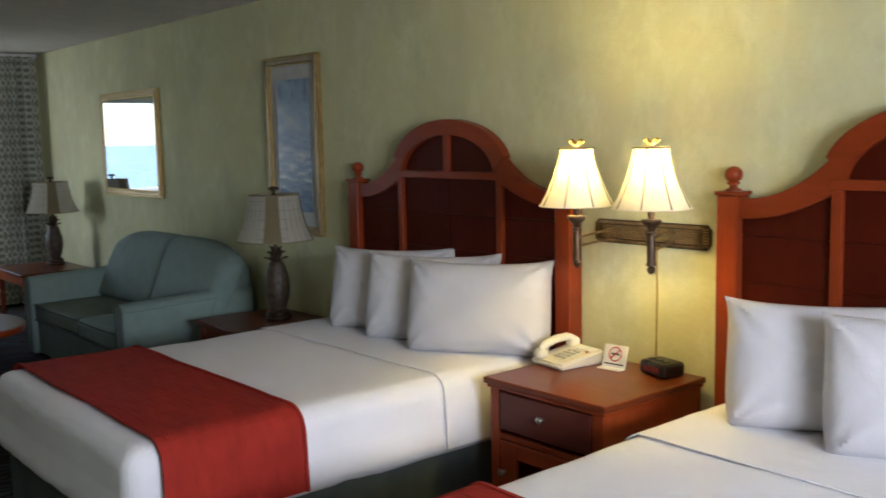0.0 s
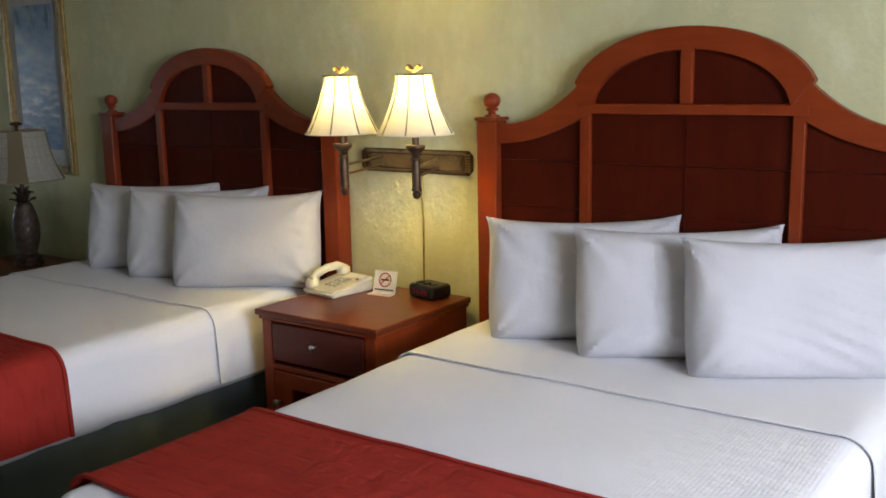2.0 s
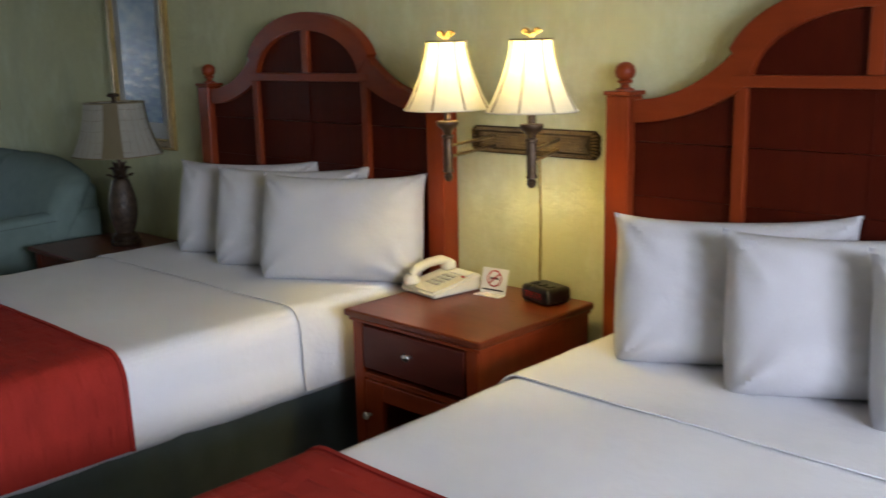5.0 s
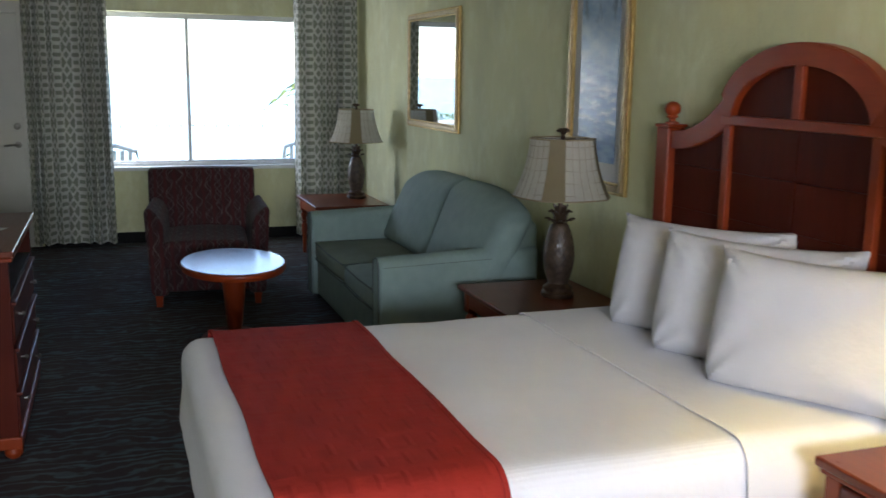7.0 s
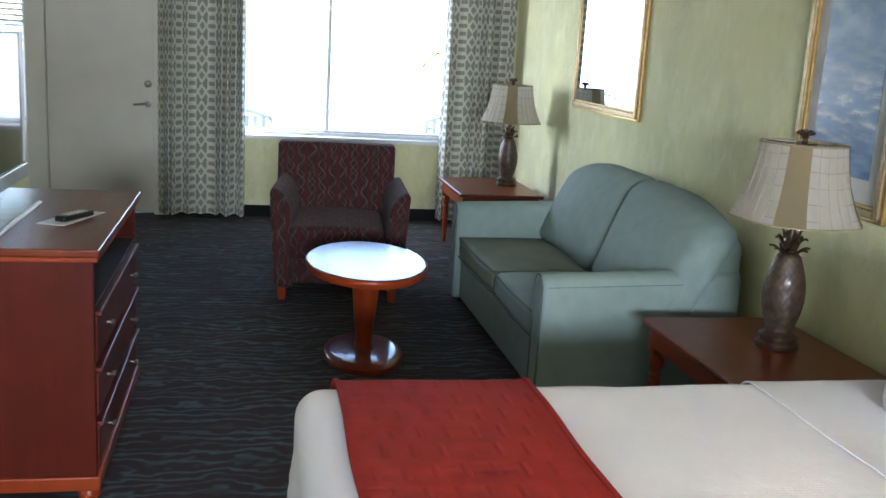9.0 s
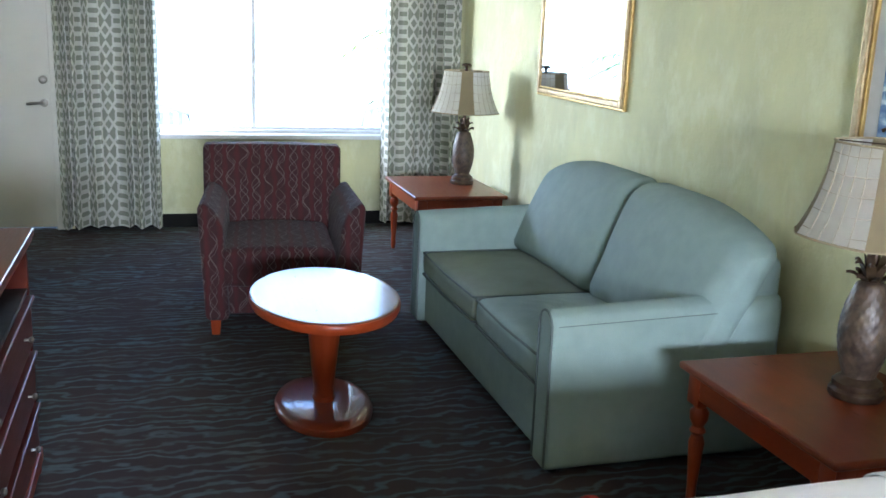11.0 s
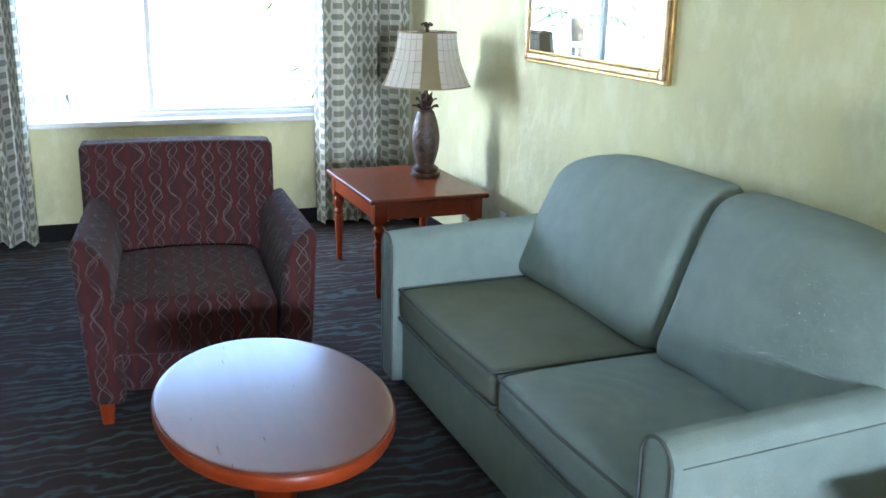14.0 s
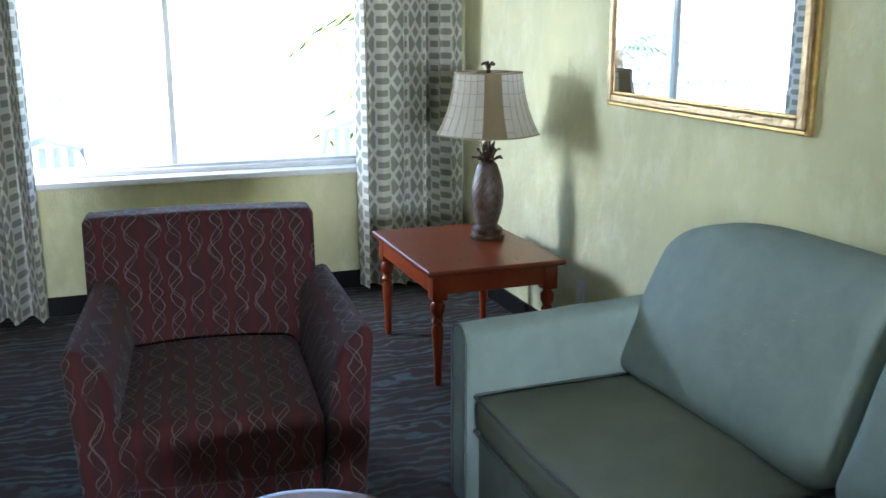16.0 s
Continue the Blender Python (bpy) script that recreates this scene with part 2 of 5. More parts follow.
def pineapple_mat():
    m, nt, b = base_mat("bronzed_pineapple_ceramic", 0.52)
    c = mix(nt, ramp(nt, noise_of(nt, 30.0, 4), 0.35, 0.65), (0.030, 0.018, 0.012), (0.082, 0.054, 0.034))
    nt.links.new(c, b.inputs["Base Color"])
    b.inputs["Coat Weight"].default_value = 0.15
    bump(nt, b, noise_of(nt, 120.0, 2), 0.2, 0.002)
    return m


def sheet_mat(name, col, rib=0.0):
    m, nt, b = base_mat(name, 0.85)
    c = mix(nt, ramp(nt, noise_of(nt, 2.5, 4), 0.3, 0.7), col, tuple(v * 0.94 for v in col))
    nt.links.new(c, b.inputs["Base Color"])
    wr = noise_of(nt, 5.0, 5, (1, 1, 1), 0.6)
    h = mth(nt, "ADD", wr, mth(nt, "MULTIPLY", noise_of(nt, 20.0, 4, (1, 0.45, 0.45), 0.6), 0.22))
    if rib:
        tc = nt.nodes.new("ShaderNodeTexCoord")
        sp = nt.nodes.new("ShaderNodeSeparateXYZ")
        nt.links.new(tc.outputs["Object"], sp.inputs[0])
        h = mth(nt, "ADD", h, mth(nt, "MULTIPLY", mth(nt, "SINE", mth(nt, "MULTIPLY", sp.outputs[1], 2 * math.pi / rib)), 0.034))
    bump(nt, b, h, 0.35, 0.02)
    b.inputs["Sheen Weight"].default_value = 0.1
    return m


def runner_mat():
    m, nt, b = base_mat("brick_red_runner_cloth", 0.8)
    c = mix(nt, ramp(nt, noise_of(nt, 6.0, 4, (3, 1, 1)), 0.3, 0.7), (0.365, 0.030, 0.020), (0.285, 0.023, 0.016))
    nt.links.new(c, b.inputs["Base Color"])
    b.inputs["Specular IOR Level"].default_value = 0.12
    h = mth(nt, "ADD", noise_of(nt, 9.0, 4, (0.6, 2.2, 1)), mth(nt, "MULTIPLY", noise_of(nt, 90.0, 2, (1, 4, 1)), 0.12))
    tc = nt.nodes.new("ShaderNodeTexCoord")
    sp = nt.nodes.new("ShaderNodeSeparateXYZ")
    nt.links.new(tc.outputs["Object"], sp.inputs[0])
    # rows of short stitched tucks, staggered from row to row
    along = mth(nt, "DIVIDE", mth(nt, "ADD", sp.outputs[1], sp.outputs[2]), 0.105)
    row = mth(nt, "FLOOR", along)
    within_row = mth(nt, "ABSOLUTE", mth(nt, "SUBTRACT", mth(nt, "FRACT", along), 0.5))
    cell = mth(nt, "FRACT", mth(nt, "ADD", mth(nt, "DIVIDE", sp.outputs[0], 0.066), mth(nt, "MULTIPLY", row, 0.5)))
    slit = mth(nt, "MULTIPLY", mth(nt, "LESS_THAN", within_row, 0.33), ramp(nt, mth(nt, "ABSOLUTE", mth(nt, "SUBTRACT", cell, 0.5)), 0.16, 0.0))
    h = mth(nt, "SUBTRACT", h, mth(nt, "MULTIPLY", slit, 0.38))
    bump(nt, b, h, 0.65, 0.012)
    return m


M = {}
M["wall"] = wall_mat()
M["carpet"] = carpet_mat()
M["ceil"] = plain("ceiling_plaster", (0.62, 0.58, 0.54), (0.55, 0.52, 0.48), 0.9, fine=90, bstr=0.6, bdist=0.01)
M["door"] = plain("cream_door_paint", (0.47, 0.457, 0.39), (0.43, 0.417, 0.355), 0.45, scale=2.5, bstr=0.08)
M["base"] = plain("black_rubber_base", (0.012, 0.012, 0.012), None, 0.7, spec=0.1)
M["alu"] = plain("white_window_frame", (0.70, 0.71, 0.70), (0.6, 0.61, 0.6), 0.4, scale=5, bstr=0.05)
M["glass"] = glass_mat()
M["curtain"] = curtain_mat()
M["blind"] = plain("white_blind_slat", (0.75, 0.74, 0.68), None, 0.5, bstr=0.05)
M["cherry"] = wood("cherry_wood", (0.155, 0.019, 0.0042), (0.29, 0.047, 0.0095))
M["cherry_y"] = wood("cherry_wood_crosswise", (0.155, 0.019, 0.0042), (0.29, 0.047, 0.0095), 1)
# cherry darkened for the dresser sides: their shade is put into the colour
M["cherry_shaded"] = wood("shaded_red_cherry", (0.034, 0.0032, 0.0012), (0.098, 0.0115, 0.0030), 2, 0.5, 6.0, 0.0)
M["cherry_shaded"].node_tree.nodes["Principled BSDF"].inputs["Specular IOR Level"].default_value = 0.12
M["polish"] = wood("polished_cherry", (0.12, 0.014, 0.005), (0.21, 0.034, 0.010), 1, 0.3, 9.0, 0.8)
M["top"] = wood("brown_cherry_top", (0.095, 0.016, 0.0055), (0.19, 0.039, 0.011), 1, 0.3, 9.0, 0.15)
M["gloss"] = wood("glossy_table_top", (0.10, 0.022, 0.009), (0.19, 0.046, 0.017), 1, 0.3, 9.0, 1.0)
M["gloss"].node_tree.nodes["Principled BSDF"].inputs["Coat IOR"].default_value = 1.52
M["gloss"].node_tree.nodes["Principled BSDF"].inputs["Coat Roughness"].default_value = 0.15
M["polish"].node_tree.nodes["Principled BSDF"].inputs["Coat Roughness"].default_value = 0.09
M["polish"].node_tree.nodes["Principled BSDF"].inputs["Coat Weight"].default_value = 1.0
M["panel"] = wood("dark_mahogany_panel", (0.036, 0.0040, 0.0016), (0.090, 0.0100, 0.0030), 2, 0.45, 7.0, 0.0)
M["panel"].node_tree.nodes["Principled BSDF"].inputs["Specular IOR Level"].default_value = 0.1
M["drawer"] = wood("dark_drawer_front", (0.06, 0.010, 0.006), (0.12, 0.020, 0.010), 1, 0.36)
# near-black for cabinet interiors, shade painted as colour
M["shadow"] = plain("painted_inner_shade", (0.015, 0.006, 0.004), None, 0.7)
M["steel"] = plain("brushed_nickel", (0.62, 0.60, 0.55), None, 0.3, 1.0, bstr=0.03)
M["knob"] = plain("dull_nickel", (0.36, 0.34, 0.30), None, 0.42, 1.0, bstr=0.03)
M["brass"] = plain("antique_brass", (0.34, 0.23, 0.10), (0.17, 0.11, 0.05), 0.38, 0.9, scale=25, fine=140, bstr=0.7, bdist=0.004)
# darker brass for plate and raised panel, sets off the relief
M["dark_brass"] = plain("dark_plate_brass", (0.085, 0.055, 0.025), (0.045, 0.028, 0.014), 0.5, 0.8, scale=30, fine=140, bstr=0.6, bdist=0.004)
M["bronze"] = plain("dark_bronze", (0.10, 0.065, 0.04), (0.05, 0.03, 0.02), 0.4, 0.6, scale=30)
M["gold"] = plain("gilt_frame", (0.50, 0.36, 0.13), (0.33, 0.22, 0.07), 0.38, 0.75, scale=30, fine=60, bstr=0.5, bdist=0.004)
M["silver"] = plain("champagne_frame", (0.38, 0.29, 0.16), (0.24, 0.17, 0.08), 0.4, 0.7, scale=40, fine=55, bstr=0.8, bdist=0.005)
M["mat"] = plain("grey_mat_board", (0.55, 0.55, 0.53), None, 0.8, bstr=0.03)
M["art"] = art_mat()
# mirror colour lowered to dim the reflected sky below white
M["mirror"] = base_mat("dimmed_mirror_glass", 0.015, 1.0)[0]
M["mirror"].node_tree.nodes["Principled BSDF"].inputs["Base Color"].default_value = (0.52, 0.55, 0.57, 1)
M["sheet"] = sheet_mat("white_bed_linen", (0.77, 0.76, 0.785))
M["blanket"] = sheet_mat("white_ribbed_coverlet", (0.83, 0.82, 0.85), 0.011)
M["pillow"] = sheet_mat("white_pillow_cotton", (0.575, 0.565, 0.59))
M["pillow"].node_tree.nodes["Bump"].inputs["Strength"].default_value = 0.55
M["runner"] = runner_mat()
M["skirt"] = plain("grey_green_bed_skirt", (0.172, 0.214, 0.208), (0.136, 0.172, 0.168), 0.8, bstr=0.3)
M["sofa"] = plain("sage_blue_upholstery", (0.212, 0.286, 0.265), (0.184, 0.251, 0.233), 0.8, scale=14, fine=260, bstr=0.5, bdist=0.003)
# darker, more olive tone for the far seat cushion
M["sofa_olive"] = plain("dark_olive_upholstery", (0.165, 0.203, 0.160), (0.138, 0.168, 0.127), 0.8, scale=7, fine=260, bstr=0.5, bdist=0.003)
M["piping"] = plain("dark_sofa_piping", (0.10, 0.13, 0.125), None, 0.8)
M["squig"] = squiggle_mat()
M["shade_lit"] = shade_cloth("cream_lit_shade", (0.80, 0.77, 0.66), 0.18)
M["shade"] = shade_cloth("cream_linen_shade", (0.82, 0.80, 0.74), 0.55)
M["shade_tan"] = shade_cloth("tan_linen_shade", (0.42, 0.35, 0.22), 0.3)
M["trim_pale"] = plain("beige_shade_rib", (0.30, 0.26, 0.19), None, 0.8)
M["stitch"] = plain("beige_stitching", (0.50, 0.43, 0.33), None, 0.8)
M["trim"] = plain("dark_shade_trim", (0.12, 0.085, 0.05), None, 0.7)
M["pine"] = pineapple_mat()
M["bulb"] = emit_mat("lit_bulb", (1.0, 0.74, 0.4), 5)
M["phone"] = plain("ivory_plastic", (0.66, 0.62, 0.50), (0.6, 0.56, 0.45), 0.35, bstr=0.04)
M["key"] = plain("phone_keys", (0.50, 0.48, 0.40), None, 0.4)
M["black"] = plain("black_plastic", (0.012, 0.012, 0.013), None, 0.3, bstr=0.05)
M["red"] = emit_mat("red_digits", (0.5, 0.015, 0.015), 0.03)
M["black_cloth"] = plain("black_nylon", (0.014, 0.013, 0.014), None, 0.75, fine=300, bstr=0.3)
M["red_cloth"] = plain("red_nylon", (0.26, 0.018, 0.016), None, 0.7, fine=300, bstr=0.3)
M["paper"] = plain("white_card", (0.80, 0.79, 0.76), None, 0.6, bstr=0.02)
M["redink"] = plain("red_ink", (0.5, 0.03, 0.03), None, 0.6)
M["ink"] = plain("dark_ink", (0.05, 0.05, 0.05), None, 0.6)
M["screen"] = plain("glossy_tv_screen", (0.010, 0.010, 0.011), None, 0.06, bstr=0.0, spec=1.0)
M["bezel"] = plain("silver_plastic", (0.42, 0.43, 0.45), None, 0.3, 0.3, bstr=0.03)
M["concrete"] = plain("balcony_concrete", (0.5, 0.48, 0.44), None, 0.9, scale=3)
M["white"] = plain("white_resin", (0.72, 0.74, 0.78), None, 0.4, bstr=0.05)
M["grass"] = plain("scrub_ground", (0.16, 0.19, 0.06), (0.30, 0.27, 0.16), 0.95, scale=0.15, fine=3, bstr=0.5)
M["sea"] = plain("blue_sea", (0.21, 0.37, 0.44), (0.26, 0.42, 0.48), 0.25, scale=0.02, fine=0.6, bstr=0.3, bdist=0.2)
M["roof"] = plain("grey_roof", (0.42, 0.45, 0.50), None, 0.8, scale=0.6)
M["leaf"] = plain("sunlit_leaves", (0.12, 0.17, 0.03), (0.06, 0.10, 0.02), 0.6, scale=1.5)
M["bark"] = plain("palm_bark", (0.20, 0.16, 0.11), None, 0.9, scale=4)


# ---- building helpers ----
def part(name, bm, material, parent=None, label="", smooth=False, loc=None):
    bmesh.ops.recalc_face_normals(bm, faces=bm.faces)
    me = bpy.data.meshes.new(name)
    bm.to_mesh(me)
    bm.free()
    me.materials.append(material)
    if smooth:
        for p in me.polygons:
            p.use_smooth = True
        me.set_sharp_from_angle(angle=radians(40))
    ob = new(name, me)
    if parent is not None:
        ob.parent = parent
    if loc is not None:
        ob.location = loc
    if label:
        ob["label"] = label
    return ob


def thing(name, place, label, category, group="", rz=0.0):
    ob = new(name)
    ob.empty_display_size = 0.1
    ob.matrix_basis = pose(*place, 0, 0, rz)
    return tagged(ob, label, category, group)


def struct(name, bm, material, label=""):
    ob = part(name, bm, material)
    return tagged(ob, label, kind="structure")


def add_box(bm, x0, x1, y0, y1, z0, z1, bevel=0.0, seg=2):
    vs = bmesh.ops.create_cube(bm, size=1.0)["verts"]
    for v in vs:
        v.co = Vector(((x0 + x1) / 2 + v.co.x * (x1 - x0), (y0 + y1) / 2 + v.co.y * (y1 - y0), (z0 + z1) / 2 + v.co.z * (z1 - z0)))
    if bevel:
        es = list({e for v in vs for e in v.link_edges})
        bmesh.ops.bevel(bm, geom=es, offset=bevel, segments=seg, affect="EDGES", profile=0.5)
    return bm


def box(x0, x1, y0, y1, z0, z1, bevel=0.0, seg=2):
    return add_box(bmesh.new(), x0, x1, y0, y1, z0, z1, bevel, seg)


def soft_box(cx, cy, cz, sx, sy, sz, r, n=8, warp=None):
    """A box with rounded edges and a fine grid on each face, bent by warp(Vector)."""
    bm = bmesh.new()
    h = (sx / 2, sy / 2, sz / 2)

    def line(a):
        arc = [r * math.tan(radians(k)) for k in (45, 30, 15, 0)]
        inner = a - r
        lo = [-inner - q for q in arc]
        mid = [-inner + 2 * inner * k / n for k in range(1, n)]
        return lo + mid + [inner + q for q in reversed(arc)]
    for ax in range(3):
        u, w = (ax + 1) % 3, (ax + 2) % 3
        for sgn in (-1, 1):
            lu, lw = line(h[u]), line(h[w])
            grid = []
            for a in lu:
                row = []
                for c in lw:
                    p = [0.0, 0.0, 0.0]
                    p[ax], p[u], p[w] = sgn * h[ax], a, c
                    q = [max(-(h[k] - r), min(h[k] - r, p[k])) for k in range(3)]
                    d = Vector([p[k] - q[k] for k in range(3)])
                    v = Vector(q) + d.normalized() * r
                    if warp:
                        v = warp(v)
                    row.append(bm.verts.new((v.x + cx, v.y + cy, v.z + cz)))
                grid.append(row)
            for i in range(len(lu) - 1):
                for j in range(len(lw) - 1):
                    bm.faces.new((grid[i][j], grid[i + 1][j], grid[i + 1][j + 1], grid[i][j + 1]))
    bmesh.ops.remove_doubles(bm, verts=bm.verts, dist=1e-5)
    return bm


def add_lathe(bm, profile, x=0.0, y=0.0, z=0.0, segs=24, shape=None, cap=True):
    """Turn (radius, height) pairs about z. shape(angle, height) scales the radius."""
    rings = []
    for r, h in profile:
        ring = []
        for k in range(segs):
            a = 2 * math.pi * k / segs
            q = r * (shape(a, h) if shape else 1.0)
            ring.append(bm.verts.new((x + q * math.cos(a), y + q * math.sin(a), z + h)))
        rings.append(ring)
    for i in range(len(rings) - 1):
        for k in range(segs):
            bm.faces.new((rings[i][k], rings[i][(k + 1) % segs], rings[i + 1][(k + 1) % segs], rings[i + 1][k]))
    if cap:
        bm.faces.new(rings[0][::-1])
        bm.faces.new(rings[-1])
    return bm


def lathe(profile, x=0.0, y=0.0, z=0.0, segs=24, shape=None, cap=True):
    return add_lathe(bmesh.new(), profile, x, y, z, segs, shape, cap)


def slab(outline, x0, x1, bevel=0.0):
    """A flat outline of (y, z) pairs given thickness from x0 to x1."""
    bm = bmesh.new()
    a = [bm.verts.new((x0, p[0], p[1])) for p in outline]
    c = [bm.verts.new((x1, p[0], p[1])) for p in outline]
    bm.faces.new(a)
    bm.faces.new(c[::-1])
    n = len(a)
    for i in range(n):
        bm.faces.new((a[i], a[(i + 1) % n], c[(i + 1) % n], c[i]))
    if bevel:
        bmesh.ops.recalc_face_normals(bm, faces=bm.faces)
        es = [e for e in bm.edges if abs(e.verts[0].co.x - e.verts[1].co.x) < 1e-6]
        bmesh.ops.bevel(bm, geom=es, offset=bevel, segments=2, affect="EDGES")
    return bm


def strip(top, low, x0, x1, bevel=0.0):
    """A board between two curves of equal count of (y, z) pairs."""
    bm = bmesh.new()
    n = len(top)
    rows = [[bm.verts.new((x, p[0], p[1])) for p in c] for x in (x0, x1) for c in (top, low)]
    t0, l0, t1, l1 = rows
    for i in range(n - 1):
        bm.faces.new((t0[i], t0[i + 1], l0[i + 1], l0[i]))
        bm.faces.new((t1[i], l1[i], l1[i + 1], t1[i + 1]))
        bm.faces.new((t0[i], t1[i], t1[i + 1], t0[i + 1]))
        bm.faces.new((l0[i], l0[i + 1], l1[i + 1], l1[i]))
    bm.faces.new((t0[0], l0[0], l1[0], t1[0]))
    bm.faces.new((t0[-1], t1[-1], l1[-1], l0[-1]))
    if bevel:
        bmesh.ops.recalc_face_normals(bm, faces=bm.faces)
        es = [e for e in bm.edges if abs(e.verts[0].co.x - e.verts[1].co.x) < 1e-6 and len(e.link_faces) == 2 and e.calc_face_angle(0) > 1.0]
        bmesh.ops.bevel(bm, geom=es, offset=bevel, segments=2, affect="EDGES")
    return bm


def add_tube(bm, pts, r, segs=8):
    rings = []
    for i, p in enumerate(pts):
        p = Vector(p)
        d = (Vector(pts[min(i + 1, len(pts) - 1)]) - Vector(pts[max(i - 1, 0)])).normalized()
        a = d.cross(Vector((0, 0, 1)) if abs(d.z) < 0.9 else Vector((1, 0, 0))).normalized()
        b = d.cross(a)
        rings.append([bm.verts.new(p + (a * math.cos(2 * math.pi * k / segs) + b * math.sin(2 * math.pi * k / segs)) * r) for k in range(segs)])
    for i in range(len(rings) - 1):
        for k in range(segs):
            bm.faces.new((rings[i][k], rings[i][(k + 1) % segs], rings[i + 1][(k + 1) % segs], rings[i + 1][k]))
    bm.faces.new(rings[0][::-1])
    bm.faces.new(rings[-1])
    return bm


def tube(pts, r, segs=8):
    return add_tube(bmesh.new(), pts, r, segs)


# ---- setting ----
XE, XW, YN, YS, ZC = 3.43, -1.90, 10.20, -1.60, 2.46
W1 = (0.87, 2.93, 0.685, 2.05)
W2 = (-1.75, -0.49, 0.685, 2.05)
DR = (-0.37, 0.495, 0.0, 2.03)
W3 = (0.2, 2.0, 0.85, 2.1)
struct("floor", box(XW - 0.2, XE + 0.2, YS - 0.2, YN + 0.25, -0.12, 0.0), M["carpet"], "dark charcoal carpet with wavy blue-grey lines")
struct("ceiling", box(XW - 0.2, XE + 0.2, YS - 0.2, YN + 0.25, ZC, ZC + 0.15), M["ceil"], "off-white textured plaster ceiling")
struct("wall_east", box(XE, XE + 0.2, YS - 0.2, YN + 0.25, 0, ZC), M["wall"], "yellow-green sponge-painted wall")
struct("wall_west", box(XW - 0.2, XW, YS - 0.2, YN + 0.25, 0, ZC), M["wall"], "yellow-green sponge-painted wall")


def pierced(name, y0, y1, holes):
    """A wall along x with openings (x0, x1, z0, z1), built of butted blocks."""
    bm = bmesh.new()
    xs = XW
    for x0, x1, z0, z1 in sorted(holes):
        add_box(bm, xs, x0, y0, y1, 0, ZC)
        if z0 > 0:
            add_box(bm, x0, x1, y0, y1, 0, z0)
        add_box(bm, x0, x1, y0, y1, z1, ZC)
        xs = x1
    add_box(bm, xs, XE, y0, y1, 0, ZC)
    return struct(name, bm, M["wall"], "yellow-green painted wall with openings")


pierced("wall_north", YN, YN + 0.25, (W1, W2, DR))
pierced("wall_south", YS - 0.2, YS, (W3,))
struct("baseboard_east", box(XE - 0.012, XE, YS, YN, 0.001, 0.10, 0.003), M["base"], "black rubber base strip")
for k, (a, c) in enumerate(((XW, W2[1] + 0.08), (DR[1] + 0.09, XE - 0.013))):
    struct("baseboard_north_%d" % (k + 1), box(a, c, YN - 0.012, YN, 0.001, 0.10, 0.003), M["base"], "black rubber base strip")


def window(name, hole, y, label, mull=None):
    x0, x1, z0, z1 = hole
    win = tagged(new(name), label, kind="structure")
    win.location = (0, 0, 0)
    f = 0.045
    for nm, b in (("frame_left", (x0, x0 + f, z0, z1)), ("frame_right", (x1 - f, x1, z0, z1)), ("frame_bottom", (x0 + f, x1 - f, z0, z0 + f)), ("frame_top", (x0 + f, x1 - f, z1 - f, z1))):
        part("frame", box(b[0], b[1], y - 0.03, y + 0.05, b[2], b[3], 0.004), M["alu"], win)
    mid = mull if mull is not None else (x0 + x1) / 2
    part("mullion", box(mid - 0.016, mid + 0.016, y - 0.02, y + 0.03, z0 + f, z1 - f, 0.003), M["alu"], win)
    for a, c in ((x0 + f, mid - 0.016), (mid + 0.016, x1 - f)):
        pane = part("pane", box(a, c, y, y + 0.004, z0 + f, z1 - f), M["glass"], win)
        pane.visible_shadow = False
    return win


w = window("window_1", W1, YN + 0.15, "white metal sliding window, bright daylight outside", 1.866)
part("sill", box(W1[0] - 0.03, W1[1] + 0.03, YN - 0.03, YN + 0.12, W1[2] - 0.03, W1[2] + 0.004, 0.006), M["alu"], w)
part("track", box(W1[0] + 0.04, W1[1] - 0.04, YN + 0.085, YN + 0.118, W1[2] + 0.005, W1[2] + 0.03, 0.003), M["alu"], w)
window("window_2", W2, YN + 0.15, "white window behind horizontal blinds")
window("window_3", W3, YS - 0.1, "plain window in the rear wall")

door = tagged(new("door_1"), "cream painted flush door with lever handle", kind="structure")
part("leaf", box(DR[0] + 0.03, DR[1] - 0.03, YN + 0.03, YN + 0.075, 0.012, DR[3] - 0.03, 0.003), M["door"], door)
for a, c, z0, z1 in ((W2[1] + 0.004, DR[0] + 0.028, 0, DR[3] + 0.07), (DR[1] - 0.028, DR[1] + 0.07, 0, DR[3] + 0.07), (DR[0] + 0.028, DR[1] - 0.028, DR[3] - 0.028, DR[3] + 0.07)):
    part("door_frame", box(a, c, YN - 0.018, YN + 0.10, z0, z1, 0.004), M["door"], door)
HX = DR[1] - 0.075
bm = lathe([(0.028, 0), (0.028, 0.008), (0.012, 0.012), (0.011, 0.05)], segs=16)
bmesh.ops.rotate(bm, verts=bm.verts, matrix=Matrix.Rotation(radians(90), 3, "X"))
add_tube(bm, [(0, -0.05, 0), (-0.03, -0.052, 0.002), (-0.11, -0.05, -0.006)], 0.010)
part("door_handle", bm, M["knob"], door, "nickel lever handle", True, (HX, YN + 0.03, 0.895))
bm = lathe([(0.029, 0), (0.029, 0.012), (0.022, 0.018), (0.01, 0.02), (0.01, 0.035)], segs=16)
bmesh.ops.rotate(bm, verts=bm.verts, matrix=Matrix.Rotation(radians(90), 3, "X"))
part("deadbolt", bm, M["knob"], door, "nickel deadbolt", True, (HX, YN + 0.03, 1.055))

